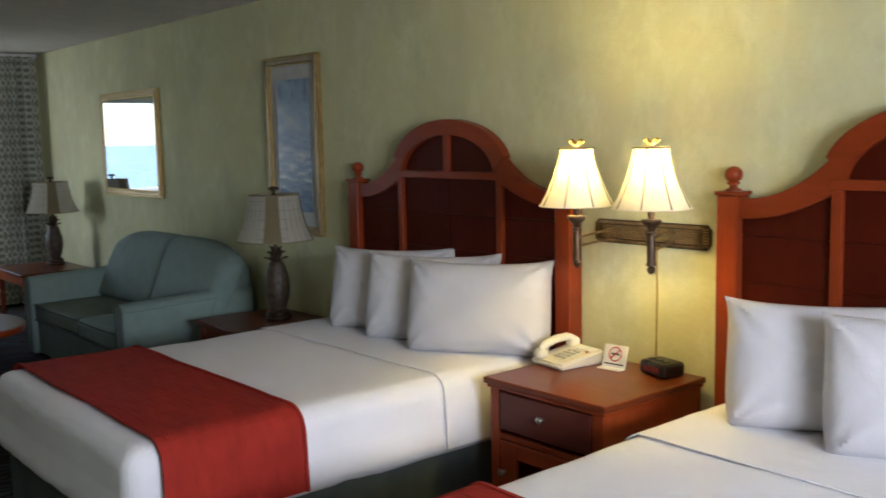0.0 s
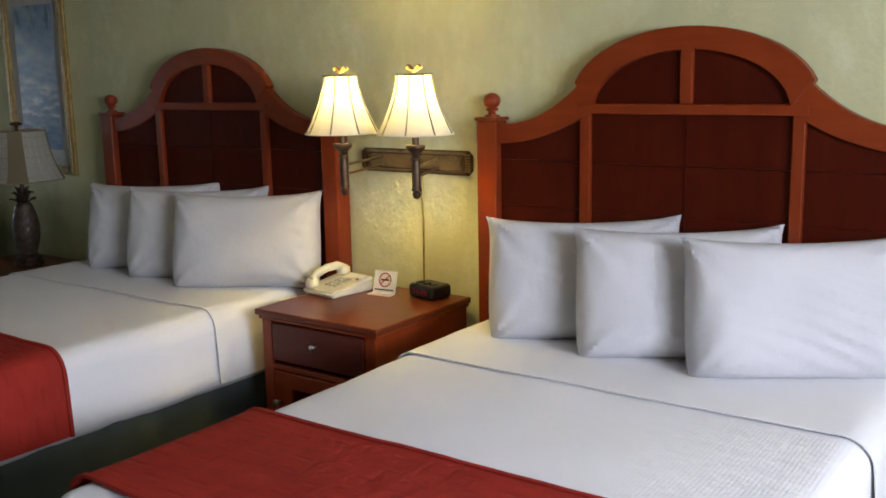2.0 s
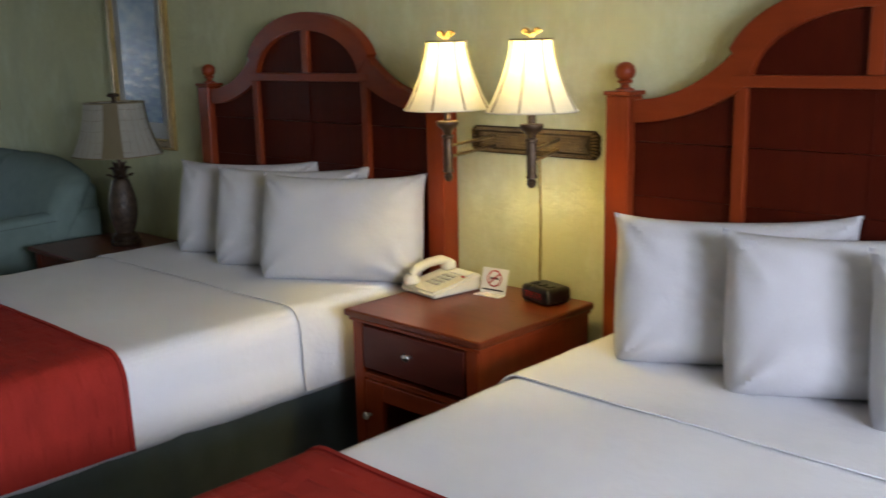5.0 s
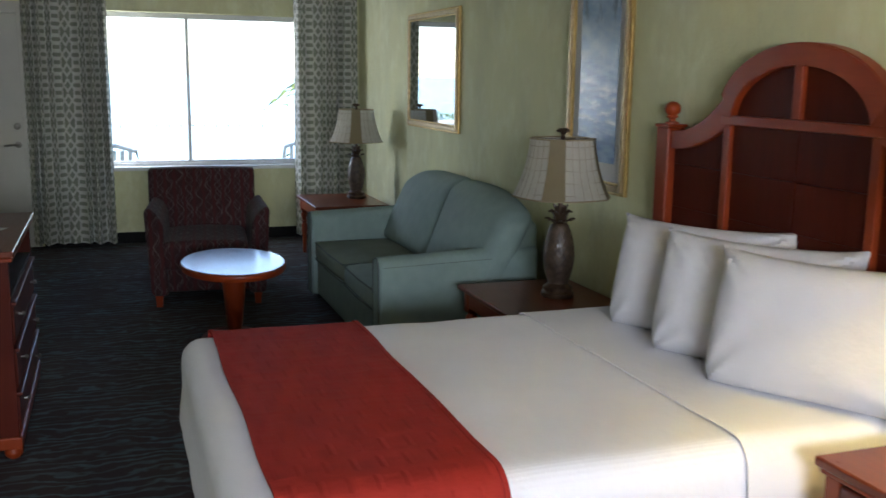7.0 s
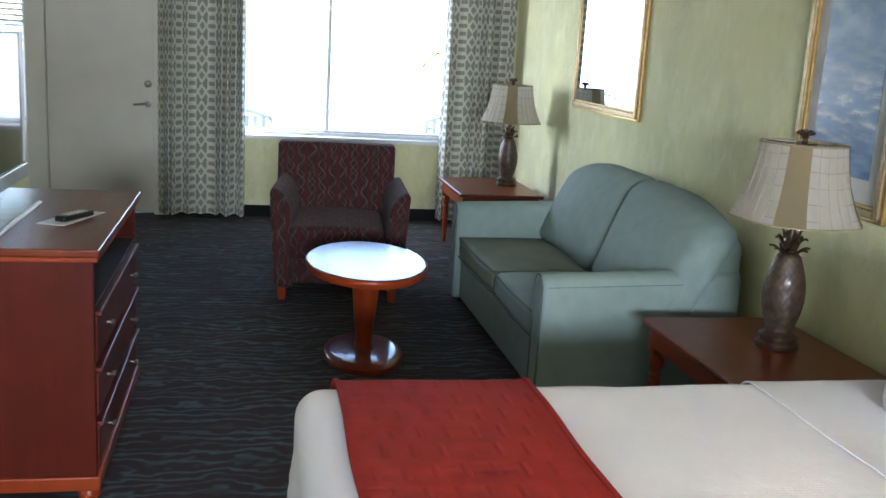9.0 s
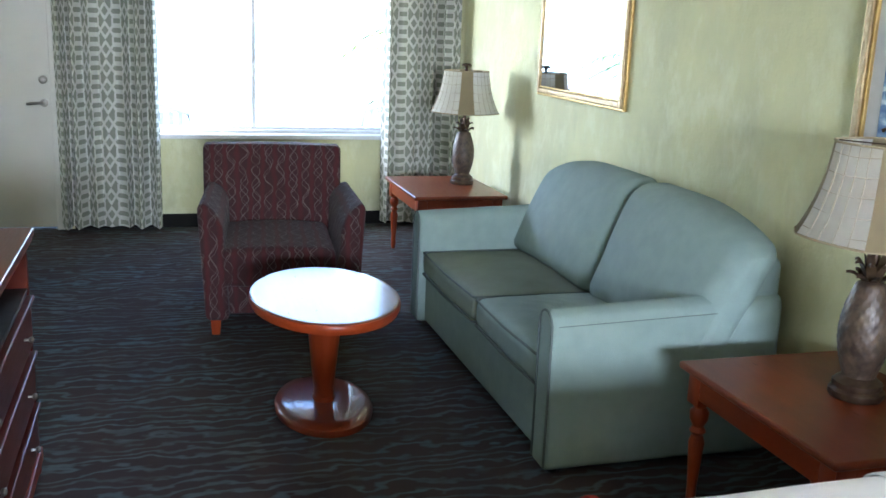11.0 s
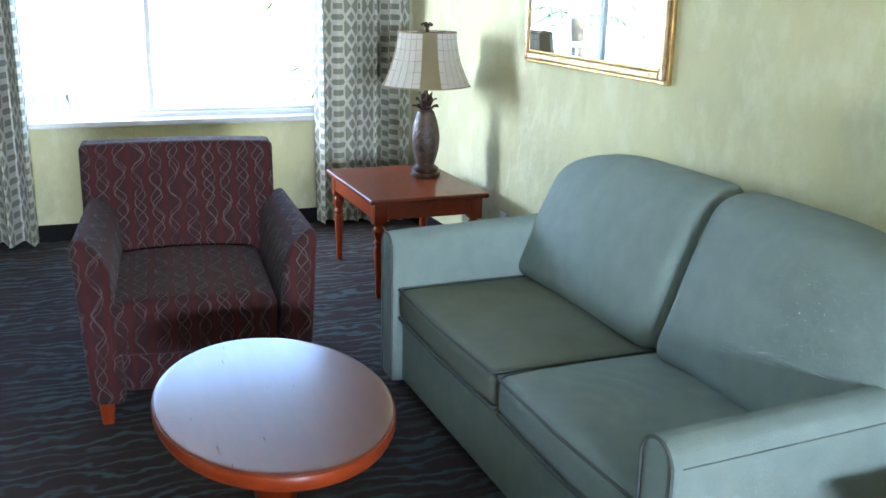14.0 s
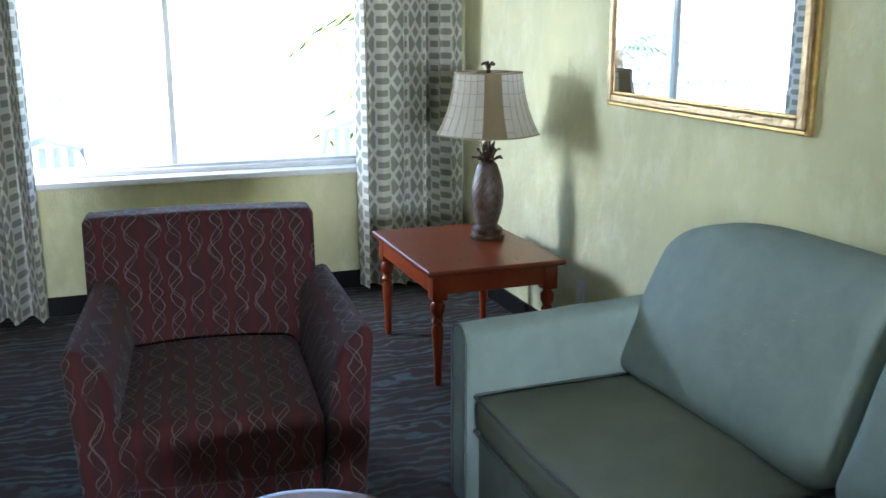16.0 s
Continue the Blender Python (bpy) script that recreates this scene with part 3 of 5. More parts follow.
closer = part("door_closer", box(-0.10, 0.10, YN - 0.032, YN + 0.028, 1.925, 1.985, 0.012, 3), M["knob"], door, "grey metal door closer")
part("closer_arm", tube([(0.03, YN - 0.020, 1.99), (-0.10, YN - 0.075, 2.015), (0.19, YN - 0.026, 2.035)], 0.009, 8), M["knob"], closer)

blinds = thing("window_blinds", (0, YN + 0.02, 0), "white horizontal slat blinds half lowered in window", "blinds")
part("headrail", box(W2[0] + 0.01, W2[1] - 0.01, 0, 0.05, 1.985, 2.035, 0.004), M["blind"], blinds)
z = 1.96
while z > 1.42:
    bm = bmesh.new()
    add_box(bm, W2[0] + 0.02, W2[1] - 0.02, -0.022, 0.022, -0.0015, 0.0015)
    bmesh.ops.rotate(bm, verts=bm.verts, matrix=Matrix.Rotation(radians(-24), 3, "X"))
    part("slat", bm, M["blind"], blinds, loc=(0, 0.027, z))
    z -= 0.043
for x in (W2[0] + 0.25, W2[1] - 0.22):
    part("cord", tube([(x, 0.002, 1.985), (x, 0.002, 1.42)], 0.003, 6), M["blind"], blinds)


# ---- beds ----
def nz(p, s, k=0.0):
    return noise.noise(Vector((p.x * s + k, p.y * s + 3.1 * k, p.z * s)))


BX0, BX1, BTOP = 1.30, 3.325, 0.605     # foot, head and top of the beds


def cover_warp(seed):
    def f(v):
        d = 0.006 * nz(v, 3.0, seed) + 0.003 * nz(v, 9.0, seed)
        side = max(0.0, -v.z) / 0.17
        v = v + Vector((0, 0, d))
        k = (0.012 * nz(v, 5.0, seed + 7) + 0.006 * nz(v, 13.0, seed + 3)) * side
        sag = 0.018 * side
        if abs(v.y) > 0.7:
            v.y += math.copysign(k + sag, v.y)
        if v.x < -0.9:
            v.x -= k + sag * 1.4
        near = max(0.0, 1 - math.hypot(v.x + 1.0, abs(v.y) - 0.74) / 0.22) * side
        if near > 0:
            turn = math.atan2(abs(v.y) - 0.60, -v.x - 0.80)
            g = 0.016 * near * math.sin(13 * turn + 2.2 * v.z / 0.17 + seed)
            v.x -= g * math.cos(turn)
            v.y += math.copysign(g * math.sin(turn), v.y)
        return v
    return f


def make_bed(yc, seed, off):
    bed = thing("bed", (0, yc, 0), "queen bed made up with white linen and a dark green skirt", "bed", "pair of hotel beds")
    # gathered skirt round the base
    bm = bmesh.new()
    path = []
    x0, x1, hw = BX0 + off + 0.055, BX1 - 0.02, 0.722
    n = 130
    for i in range(n + 1):
        s = i / n * (2 * (x1 - x0) + 2 * hw)
        if s < x1 - x0:
            p, nrm = (x1 - s, -hw), (0, -1)
        elif s < x1 - x0 + 2 * hw:
            p, nrm = (x0, -hw + s - (x1 - x0)), (-1, 0)
        else:
            p, nrm = (x0 + s - (x1 - x0) - 2 * hw, hw), (0, 1)
        o = 0.006 * math.sin(s * 19 + seed) + 0.004 * math.sin(s * 47)
        path.append((p[0] + nrm[0] * o, p[1] + nrm[1] * o))
    rows = []
    for z in (0.012, 0.15, 0.36):
        rows.append([bm.verts.new((a, c, z)) for a, c in path])
    for r in range(2):
        for i in range(n):
            bm.faces.new((rows[r][i], rows[r][i + 1], rows[r + 1][i + 1], rows[r + 1][i]))
    bmesh.ops.solidify(bm, geom=bm.faces, thickness=0.004)
    part("bed_skirt", bm, M["skirt"], bed, "dark grey-green gathered bed skirt", True)
    part("box_spring", box(x0 + 0.02, x1, -hw + 0.02, hw - 0.02, 0.05, 0.33), M["skirt"], bed)
    part("mattress", soft_box((BX0 + off + BX1) / 2, 0, BTOP - 0.165, BX1 - BX0 - off, 1.485, 0.33, 0.075, 26, cover_warp(seed)), M["blanket"], bed, "white ribbed coverlet tucked over mattress", True)
    # turned-down sheet across the head end
    part("turned_sheet", draped(2.61 + off, 3.31, 0.749, BTOP + 0.0055, 0.315, 0.0785, 0.0035, seed), M["sheet"], bed, "white top sheet turned down", True)
    return bed


def draped(x0, x1, hw, top, low, r, th, seed, wob=0.0):
    """A cloth lying across the bed from side to side and hanging over both edges."""
    prof = []
    for k in range(5):
        prof.append((-hw - 0.014 * (1 - k / 4), low + (top - r - low) * k / 4))
    for k in range(1, 7):
        a = radians(15 * k)
        prof.append((-hw + r - r * math.cos(a), top - r + r * math.sin(a)))
    for k in range(1, 20):
        prof.append((-hw + r + (2 * hw - 2 * r) * k / 20, top))
    prof += [(-y, z) for y, z in reversed(prof[:11])]
    bm = bmesh.new()
    nx = max(1, int((x1 - x0) / 0.04))
    rows = []
    for i in range(nx + 1):
        x = x0 + (x1 - x0) * i / nx
        row = []
        for j, (y, z) in enumerate(prof):
            p = Vector((x, y, z))
            d = 0.005 * nz(Vector((x - 2.275, y, z - 0.44)), 3.0, seed) + 0.0035 * abs(nz(p, 8.0, seed + 2))
            e = wob * math.sin(y * 9 + seed)
            row.append(bm.verts.new((x + e, y + (math.copysign(abs(d), y) if z < top - r else 0), z + (d if z > top - r else 0))))
        rows.append(row)
    for i in range(nx):
        for j in range(len(prof) - 1):
            bm.faces.new((rows[i][j], rows[i + 1][j], rows[i + 1][j + 1], rows[i][j + 1]))
    bmesh.ops.recalc_face_normals(bm, faces=bm.faces)
    bmesh.ops.solidify(bm, geom=bm.faces, thickness=-th)
    return bm


def make_runner(yc, seed, off):
    run = thing("bed_runner", (0, yc, BTOP), "brick-red quilted cloth runner laid across the bed", "bed runner", "bed runners")
    low = BTOP
    part("cloth", draped(1.415 + off, 1.925 + off, 0.763, 0.013, 0.325 - low, 0.085, 0.007, seed, 0.004), M["runner"], run, "", True)
    for a in (1.402 + off, 1.926 + off):
        part("hem", draped(a, a + 0.013, 0.764, 0.015, 0.323 - low, 0.086, 0.010, seed, 0.004), M["runner"], run, "", True)
    return run


def pillow_mesh(seed, w=0.65, hgt=0.424, t=0.225):
    bm = bmesh.new()
    n, m = 48, 36
    for sgn in (-1, 1):
        grid = []
        for i in range(n + 1):
            u = -1 + 2 * i / n
            row = []
            for j in range(m + 1):
                v = -1 + 2 * j / m
                e = (max(0.0, 1 - abs(u) ** 5.0) * max(0.0, 1 - abs(v) ** 4.2)) ** 0.5
                x = u * w / 2 * (1 + (0.012 - 0.02 * v) * (1 - v * v) * abs(u) ** 6)
                z = v * hgt / 2 * (1 - (0.085 if v > 0 else 0.01) * (1 - u * u) * abs(v) ** 6)
                ear = 1 + (0.04 if v > 0 else -0.02) * abs(u * v) ** 7
                x, z = x * ear, z * ear
                p = Vector((x, 0, z))
                y = sgn * t / 2 * e * (1 - 0.18 * v)
                edge = max(abs(u), abs(v)) ** 4
                y += 0.014 * nz(p, 6.0, seed + sgn) * e + 0.011 * nz(Vector((x * 0.6, sgn, z)), 22.0, seed + 5 * sgn) * edge * (1 - 0.5 * e) * min(1.0, (1 - max(abs(u), abs(v))) / 0.14)
                for cu, cv in ((-1, 1), (1, 1), (-1, -1), (1, -1)):
                    du, dv = (u - cu) * w / 2, (v - cv) * hgt / 2
                    d = math.hypot(du, dv)
                    fold = math.sin(11 * math.atan2(dv, du) + seed * 2 + cu) * math.exp(-d / 0.085) * min(1.0, d / 0.03)
                    y += sgn * 0.019 * fold * min(1.0, (1 - max(abs(u), abs(v))) / 0.14)
                y += sgn * 0.010 * math.sin(26 * (u * 0.5 + v * 0.9) + 4 * nz(p, 4.0, seed)) * e * max(0.0, nz(p, 3.0, seed + 9))
                row.append(bm.verts.new((x, y if 0 < i < n and 0 < j < m else 0.0, z)))
            grid.append(row)
        for i in range(n):
            for j in range(m):
                bm.faces.new((grid[i][j], grid[i + 1][j], grid[i + 1][j + 1], grid[i][j + 1]))
    bmesh.ops.remove_doubles(bm, verts=bm.verts, dist=1e-5)
    return bm


def make_pillow(x, y, rz, seed, lean=14):
    pl = part("pillow", pillow_mesh(seed), M["pillow"], None, "", True)
    pl.matrix_basis = pose(x, y, BTOP + 0.203, 0, 0, rz) @ pose(0, 0, 0, -lean, 0, 0)
    return tagged(pl, "plump white cotton pillow propped against the headboard", "pillow", "bed pillows")


def make_headboard(yc):
    hb = thing("headboard", (3.38, yc, 0.012), "arched cherry-wood headboard with dark mahogany panels", "headboard", "pair of headboards")
    c = [(0.43 * math.sin(radians(k * 7.5)), 1.40 + 0.245 * math.cos(radians(k * 7.5))) for k in range(-10, 11)]
    lo = [(0.345 * math.sin(radians(k * 9)), 1.37 + 0.198 * math.cos(radians(k * 9))) for k in range(-10, 11)]
    part("arch", strip(c, lo, -0.035, 0.02, 0.004), M["cherry_y"], hb, "", True)
    for s in (-1, 1):
        up, dn = [], []
        for k in range(13):
            a = k / 12
            y = 0.40 + 0.345 * a
            up.append((s * y, 1.458 - 0.148 * (1 - (1 - a) ** 2.2)))
            dn.append((s * (0.338 + 0.407 * a), 1.365 - 0.128 * (1 - (1 - a) ** 2.0)))
        part("shoulder", strip(up, dn, -0.030, 0.018, 0.004), M["cherry_y"], hb, "", True)
        part("post", box(-0.045, 0.04, s * 0.787 - 0.044, s * 0.787 + 0.044, -0.012, 1.322, 0.006), M["cherry"], hb)
        part("cap", box(-0.051, 0.046, s * 0.787 - 0.050, s * 0.787 + 0.050, 1.322, 1.336, 0.004), M["cherry"], hb)
        part("finial", lathe([(0.030, 0), (0.030, 0.006), (0.016, 0.011), (0.013, 0.020), (0.024, 0.026), (0.025, 0.031), (0.018, 0.035), (0.030, 0.045), (0.034, 0.061), (0.030, 0.077), (0.018, 0.088), (0.003, 0.092)], 0, 0, 0, 20), M["cherry"], hb, "turned ball finial", True, (0, s * 0.787, 1.336))
        part("stile", box(-0.028, 0.012, s * 0.375 - 0.020, s * 0.375 + 0.020, 0.35, 1.352, 0.004), M["cherry"], hb)
    part("crossbar", box(-0.032, 0.012, -0.405, 0.405, 1.352, 1.388, 0.004), M["cherry_y"], hb)
    part("centre_bar", box(-0.028, 0.012, -0.021, 0.021, 1.388, 1.580, 0.004), M["cherry"], hb)
    part("lower_rail", box(-0.030, 0.012, -0.74, 0.74, 0.28, 0.36, 0.004), M["cherry_y"], hb)
    # dark planks behind the frame
    half = [(0.0, 1.60), (0.16, 1.575), (0.27, 1.51), (0.345, 1.42), (0.40, 1.40), (0.50, 1.345), (0.62, 1.30), (0.75, 1.275)]
    zz = [0.30, 0.475, 0.65, 0.825, 1.0]
    for z0 in zz:
        part("plank", box(-0.006, 0.006, -0.744, 0.744, z0 + 0.0004, z0 + 0.1746, 0.001), M["panel"], hb)
    out = [(-y, z) for y, z in reversed(half)] + half[1:] + [(0.744, 1.1765), (-0.744, 1.1765)]
    out = [(max(-0.744, min(0.744, y)), z) for y, z in out]
    part("panel_joint", box(-0.0095, -0.0070, -0.004, 0.004, 0.66, 1.351, 0.001), M["panel"], hb)
    part("arch_panel", slab(out, -0.0075, 0.007), M["panel"], hb)
    return hb


BEDS = (3.91, 1.475)
make_headboard(3.905)
make_headboard(1.512)
for yc, seed, off in zip(BEDS, (1.0, 5.0), (0.072, 0.03)):
    make_bed(yc, seed, off)
    make_runner(yc, seed + 2, off)
RZ = -58
for x, y, s in ((3.15, 1.78, 1), (3.11, 1.42, 2), (3.10, 1.05, 3), (3.175, 4.13, 4), (3.135, 3.77, 5), (3.11, 3.415, 6)):
    make_pillow(x, y, RZ, s * 1.7)

# ---- bag on the floor beside the bed ----
bg = thing("duffel_bag", (2.82, 0.49, 0), "black duffel bag with red end panel on the floor", "bag", rz=4)
part("body", soft_box(0, 0, 0.16, 0.52, 0.27, 0.31, 0.07, 8, lambda v: v + Vector((0, 0.012 * nz(v, 7.0, 4.0), 0.018 * nz(v, 5.0, 2.0)))), M["black_cloth"], bg, "", True)
part("end_panel", soft_box(-0.252, 0.012, 0.165, 0.035, 0.225, 0.26, 0.016, 4), M["red_cloth"], bg, "red end panel", True)
part("side_panel", soft_box(-0.06, 0.132, 0.165, 0.36, 0.022, 0.20, 0.010, 4), M["red_cloth"], bg, "red side panel", True)
for y in (-0.05, 0.05):
    part("handle", tube([(-0.13, y, 0.30), (-0.10, y * 0.8, 0.36), (0.0, y * 0.5, 0.385), (0.10, y * 0.8, 0.36), (0.13, y, 0.30)], 0.010, 8), M["black_cloth"], bg, "", True)

# ---- nightstand and what stands on it ----
ns = thing("nightstand", (0, 0, 0), "cherry nightstand with one drawer above an open-front cabinet", "nightstand")
NX0, NX1, NY0, NY1, NZ = 2.79, 3.40, 2.420, 3.05, 0.615
part("top", box(NX0, NX1, NY0, NY1, NZ - 0.026, NZ, 0.007, 3), M["top"], ns)
part("moulding", box(NX0 + 0.012, NX1, NY0 + 0.012, NY1 - 0.012, NZ - 0.042, NZ - 0.027, 0.004), M["cherry_y"], ns)
for y0, y1 in ((NY0 + 0.025, NY0 + 0.050), (NY1 - 0.050, NY1 - 0.025)):
    part("side", box(NX0 + 0.03, NX1, y0, y1, 0.05, NZ - 0.043, 0.002), M["cherry"], ns)
for y0, y1 in ((NY0 + 0.025, NY0 + 0.075), (NY1 - 0.075, NY1 - 0.025)):
    part("stile", box(NX0 + 0.018, NX0 + 0.0295, y0, y1, 0.05, NZ - 0.043, 0.003), M["cherry"], ns)
# back and shelf are coloured near-black in place of the cabinet's inner shade
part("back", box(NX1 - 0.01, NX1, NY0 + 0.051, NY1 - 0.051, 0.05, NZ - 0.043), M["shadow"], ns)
part("rail", box(NX0 + 0.019, NX0 + 0.045, NY0 + 0.076, NY1 - 0.076, 0.375, 0.395, 0.002), M["cherry_y"], ns)
dw = part("drawer", box(NX0 + 0.014, NX0 + 0.040, NY0 + 0.080, NY1 - 0.080, 0.412, 0.566, 0.006, 3), M["drawer"], ns)
dor = part("cabinet_door", box(NX0 + 0.016, NX0 + 0.034, NY1 - 0.170, NY1 - 0.080, 0.075, 0.370, 0.004), M["cherry"], ns)
part("door_rail", box(NX0 + 0.016, NX0 + 0.034, NY0 + 0.080, NY1 - 0.171, 0.305, 0.370, 0.004), M["cherry_y"], ns)
part("door_rail", box(NX0 + 0.016, NX0 + 0.034, NY0 + 0.080, NY1 - 0.171, 0.075, 0.125, 0.004), M["cherry_y"], ns)
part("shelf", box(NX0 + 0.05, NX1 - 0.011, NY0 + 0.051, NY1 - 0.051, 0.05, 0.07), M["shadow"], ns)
part("plinth", box(NX0 + 0.022, NX1, NY0 + 0.020, NY1 - 0.020, 0.0, 0.049, 0.004), M["cherry_y"], ns)


def knob(parent, x, y, z, r=0.014, name="knob"):
    bm = lathe([(0.006, 0), (0.005, 0.012), (r * 0.75, 0.016), (r, 0.022), (r * 0.8, 0.029), (0.002, 0.031)], segs=14)
    bmesh.ops.rotate(bm, verts=bm.verts, matrix=Matrix.Rotation(radians(-90), 3, "Y"))
    return part(name, bm, M["steel"], parent, "small nickel knob", True, (x, y, z))


knob(dw, NX0 + 0.014, (NY0 + NY1) / 2, 0.502)
knob(dor, NX0 + 0.016, NY1 - 0.105, 0.245)

ph = thing("telephone", (3.19, 2.958, NZ), "ivory desk telephone with handset in its cradle", "telephone", rz=-8)
bm = bmesh.new()
vs = [(-0.115, 0.022), (0.115, 0.060), (0.115, 0.0), (-0.115, 0.0)]
a = [bm.verts.new((x, -0.10, z + 0.002)) for x, z in vs]
c = [bm.verts.new((x, 0.10, z + 0.002)) for x, z in vs]
bm.faces.new(a)
bm.faces.new(c[::-1])
for i in range(4):
    bm.faces.new((a[i], a[(i + 1) % 4], c[(i + 1) % 4], c[i]))
bmesh.ops.recalc_face_normals(bm, faces=bm.faces)
bmesh.ops.bevel(bm, geom=list(bm.edges), offset=0.008, segments=3, affect="EDGES")
body = part("body", bm, M["phone"], ph, "", True)
tilt = Matrix.Rotation(-math.atan2(0.038, 0.23), 4, "Y")


def on_phone(name, bm, mat, label=""):
    o = part(name, bm, mat, ph, label, True)
    o.matrix_basis = Matrix.Translation((0, 0, 0.043)) @ tilt
    return o


bm = bmesh.new()
add_tube(bm, [(-0.085, 0.062, 0.030), (-0.06, 0.062, 0.046), (0.0, 0.062, 0.053), (0.06, 0.062, 0.046), (0.085, 0.062, 0.030)], 0.017, 10)
for x in (-0.088, 0.088):
    add_lathe(bm, [(0.022, 0.0), (0.030, 0.006), (0.030, 0.022), (0.018, 0.036)], x, 0.062, 0.0, 14)
on_phone("handset", bm, M["phone"], "ivory handset")
for i in range(4):
    for j in range(3):
        on_phone("key", box(-0.055 + i * 0.026, -0.037 + i * 0.026, -0.045 + j * 0.026, -0.027 + j * 0.026, 0.0, 0.006, 0.002), M["key"])
on_phone("label_card", box(0.06, 0.10, -0.08, 0.02, 0.0, 0.003), M["paper"])
on_phone("message_light", box(0.045, 0.053, -0.075, -0.062, 0.0, 0.006, 0.002), M["redink"])

sg = thing("no_smoking_sign", (3.262, 2.77, NZ), "small folded white no smoking card on nightstand", "sign", rz=6)
card = part("card", box(-0.0012, 0.0012, -0.058, 0.058, 0.0, 0.098), M["paper"], sg)
card.matrix_basis = pose(0, 0, 0.002, 0, 17, 0)
part("foot", box(-0.045, 0.0, -0.058, 0.058, 0.0, 0.0025), M["paper"], sg)
bm = bmesh.new()
ring = [(0, 0.030 * math.cos(a), 0.030 * math.sin(a)) for a in [2 * math.pi * k / 24 for k in range(25)]]
add_tube(bm, ring, 0.003, 6)
add_tube(bm, [(0, -0.021, 0.021), (0, 0.021, -0.021)], 0.003, 6)
rg = part("ban_ring", bm, M["redink"], sg, "red circle with slash")
rg.matrix_basis = card.matrix_basis @ Matrix.Translation((-0.0015, 0, 0.058))
cg = part("cigarette", box(-0.001, 0.001, -0.020, 0.020, -0.004, 0.004), M["ink"], sg)
cg.matrix_basis = card.matrix_basis @ Matrix.Translation((-0.0015, 0, 0.058))
sg.scale = (0.95, 0.95, 0.95)
tx = part("caption", box(-0.001, 0.001, -0.048, 0.048, -0.003, 0.003), M["ink"], sg)
tx.matrix_basis = card.matrix_basis @ Matrix.Translation((-0.0015, 0, 0.014))

ck = thing("alarm_clock", (3.305, 2.56, NZ), "black clock radio with dim red digits", "alarm clock", rz=-12)
part("case", soft_box(0, 0, 0.031, 0.115, 0.145, 0.058, 0.016, 4), M["black"], ck, "", True)
part("display", box(-0.0590, -0.0568, -0.050, 0.050, 0.018, 0.047, 0.001), M["black"], ck)
for i, y in enumerate((0.034, 0.013, -0.013, -0.034)):
    bm = bmesh.new()
    for z0, z1, y0, y1 in ((0.024, 0.0255, -0.006, 0.006), (0.032, 0.0335, -0.006, 0.006), (0.0405, 0.042, -0.006, 0.006), (0.024, 0.042, -0.0075, -0.006)):
        add_box(bm, -0.0600, -0.0591, y + y0, y + y1, z0, z1)
    part("digit", bm, M["red"], ck)
for y in (-0.04, 0.0, 0.04):
    part("button", box(-0.03, 0.0, y - 0.012, y + 0.012, 0.0595, 0.0645, 0.002), M["black"], ck)

# ---- wall lamp ----
sc = thing("wall_lamp", (XE, 2.709, 1.133), "antique brass twin swing-arm wall lamp with lit cream shades", "wall lamp")
hw, hh, PZ = 0.290, 0.050, 0.025
octo = [(-hw + 0.02, hh), (hw - 0.02, hh), (hw, hh - 0.02), (hw, -hh + 0.02), (hw - 0.02, -hh), (-hw + 0.02, -hh), (-hw, -hh + 0.02), (-hw, hh - 0.02)]
part("backplate", slab(octo, -0.014, 0.0, 0.004), M["dark_brass"], sc, loc=(0, 0, PZ))
part("raised_panel", slab([(y * 0.90, z * 0.72) for y, z in octo], -0.021, -0.0135, 0.004), M["dark_brass"], sc, loc=(0, 0, PZ))
bm = bmesh.new()
for k in range(53):
    y = -0.26 + k * 0.01
    for s in (-1, 1):
        add_tube(bm, [(-0.019, y, s * 0.034), (-0.016, y, s * 0.045)], 0.0032, 6)
for s in (-1, 1):
    for k in range(7):
        z = -0.030 + k * 0.010
        add_tube(bm, [(-0.020, s * (hw - 0.030), z), (-0.016, s * (hw - 0.008), z * 1.2)], 0.0035, 6)
part("beading", bm, M["brass"], sc, "beaded border", loc=(0, 0, PZ))
bm = bmesh.new()
for k in range(47):
    y = -0.23 + k * 0.01
    for s in (-1, 1):
        add_tube(bm, [(-0.0205, y - s * 0.014, -0.028), (-0.0205, y + s * 0.014, 0.028)], 0.0018, 4)
part("lattice", bm, M["brass"], sc, "cross-hatched brass relief", loc=(0, 0, PZ))


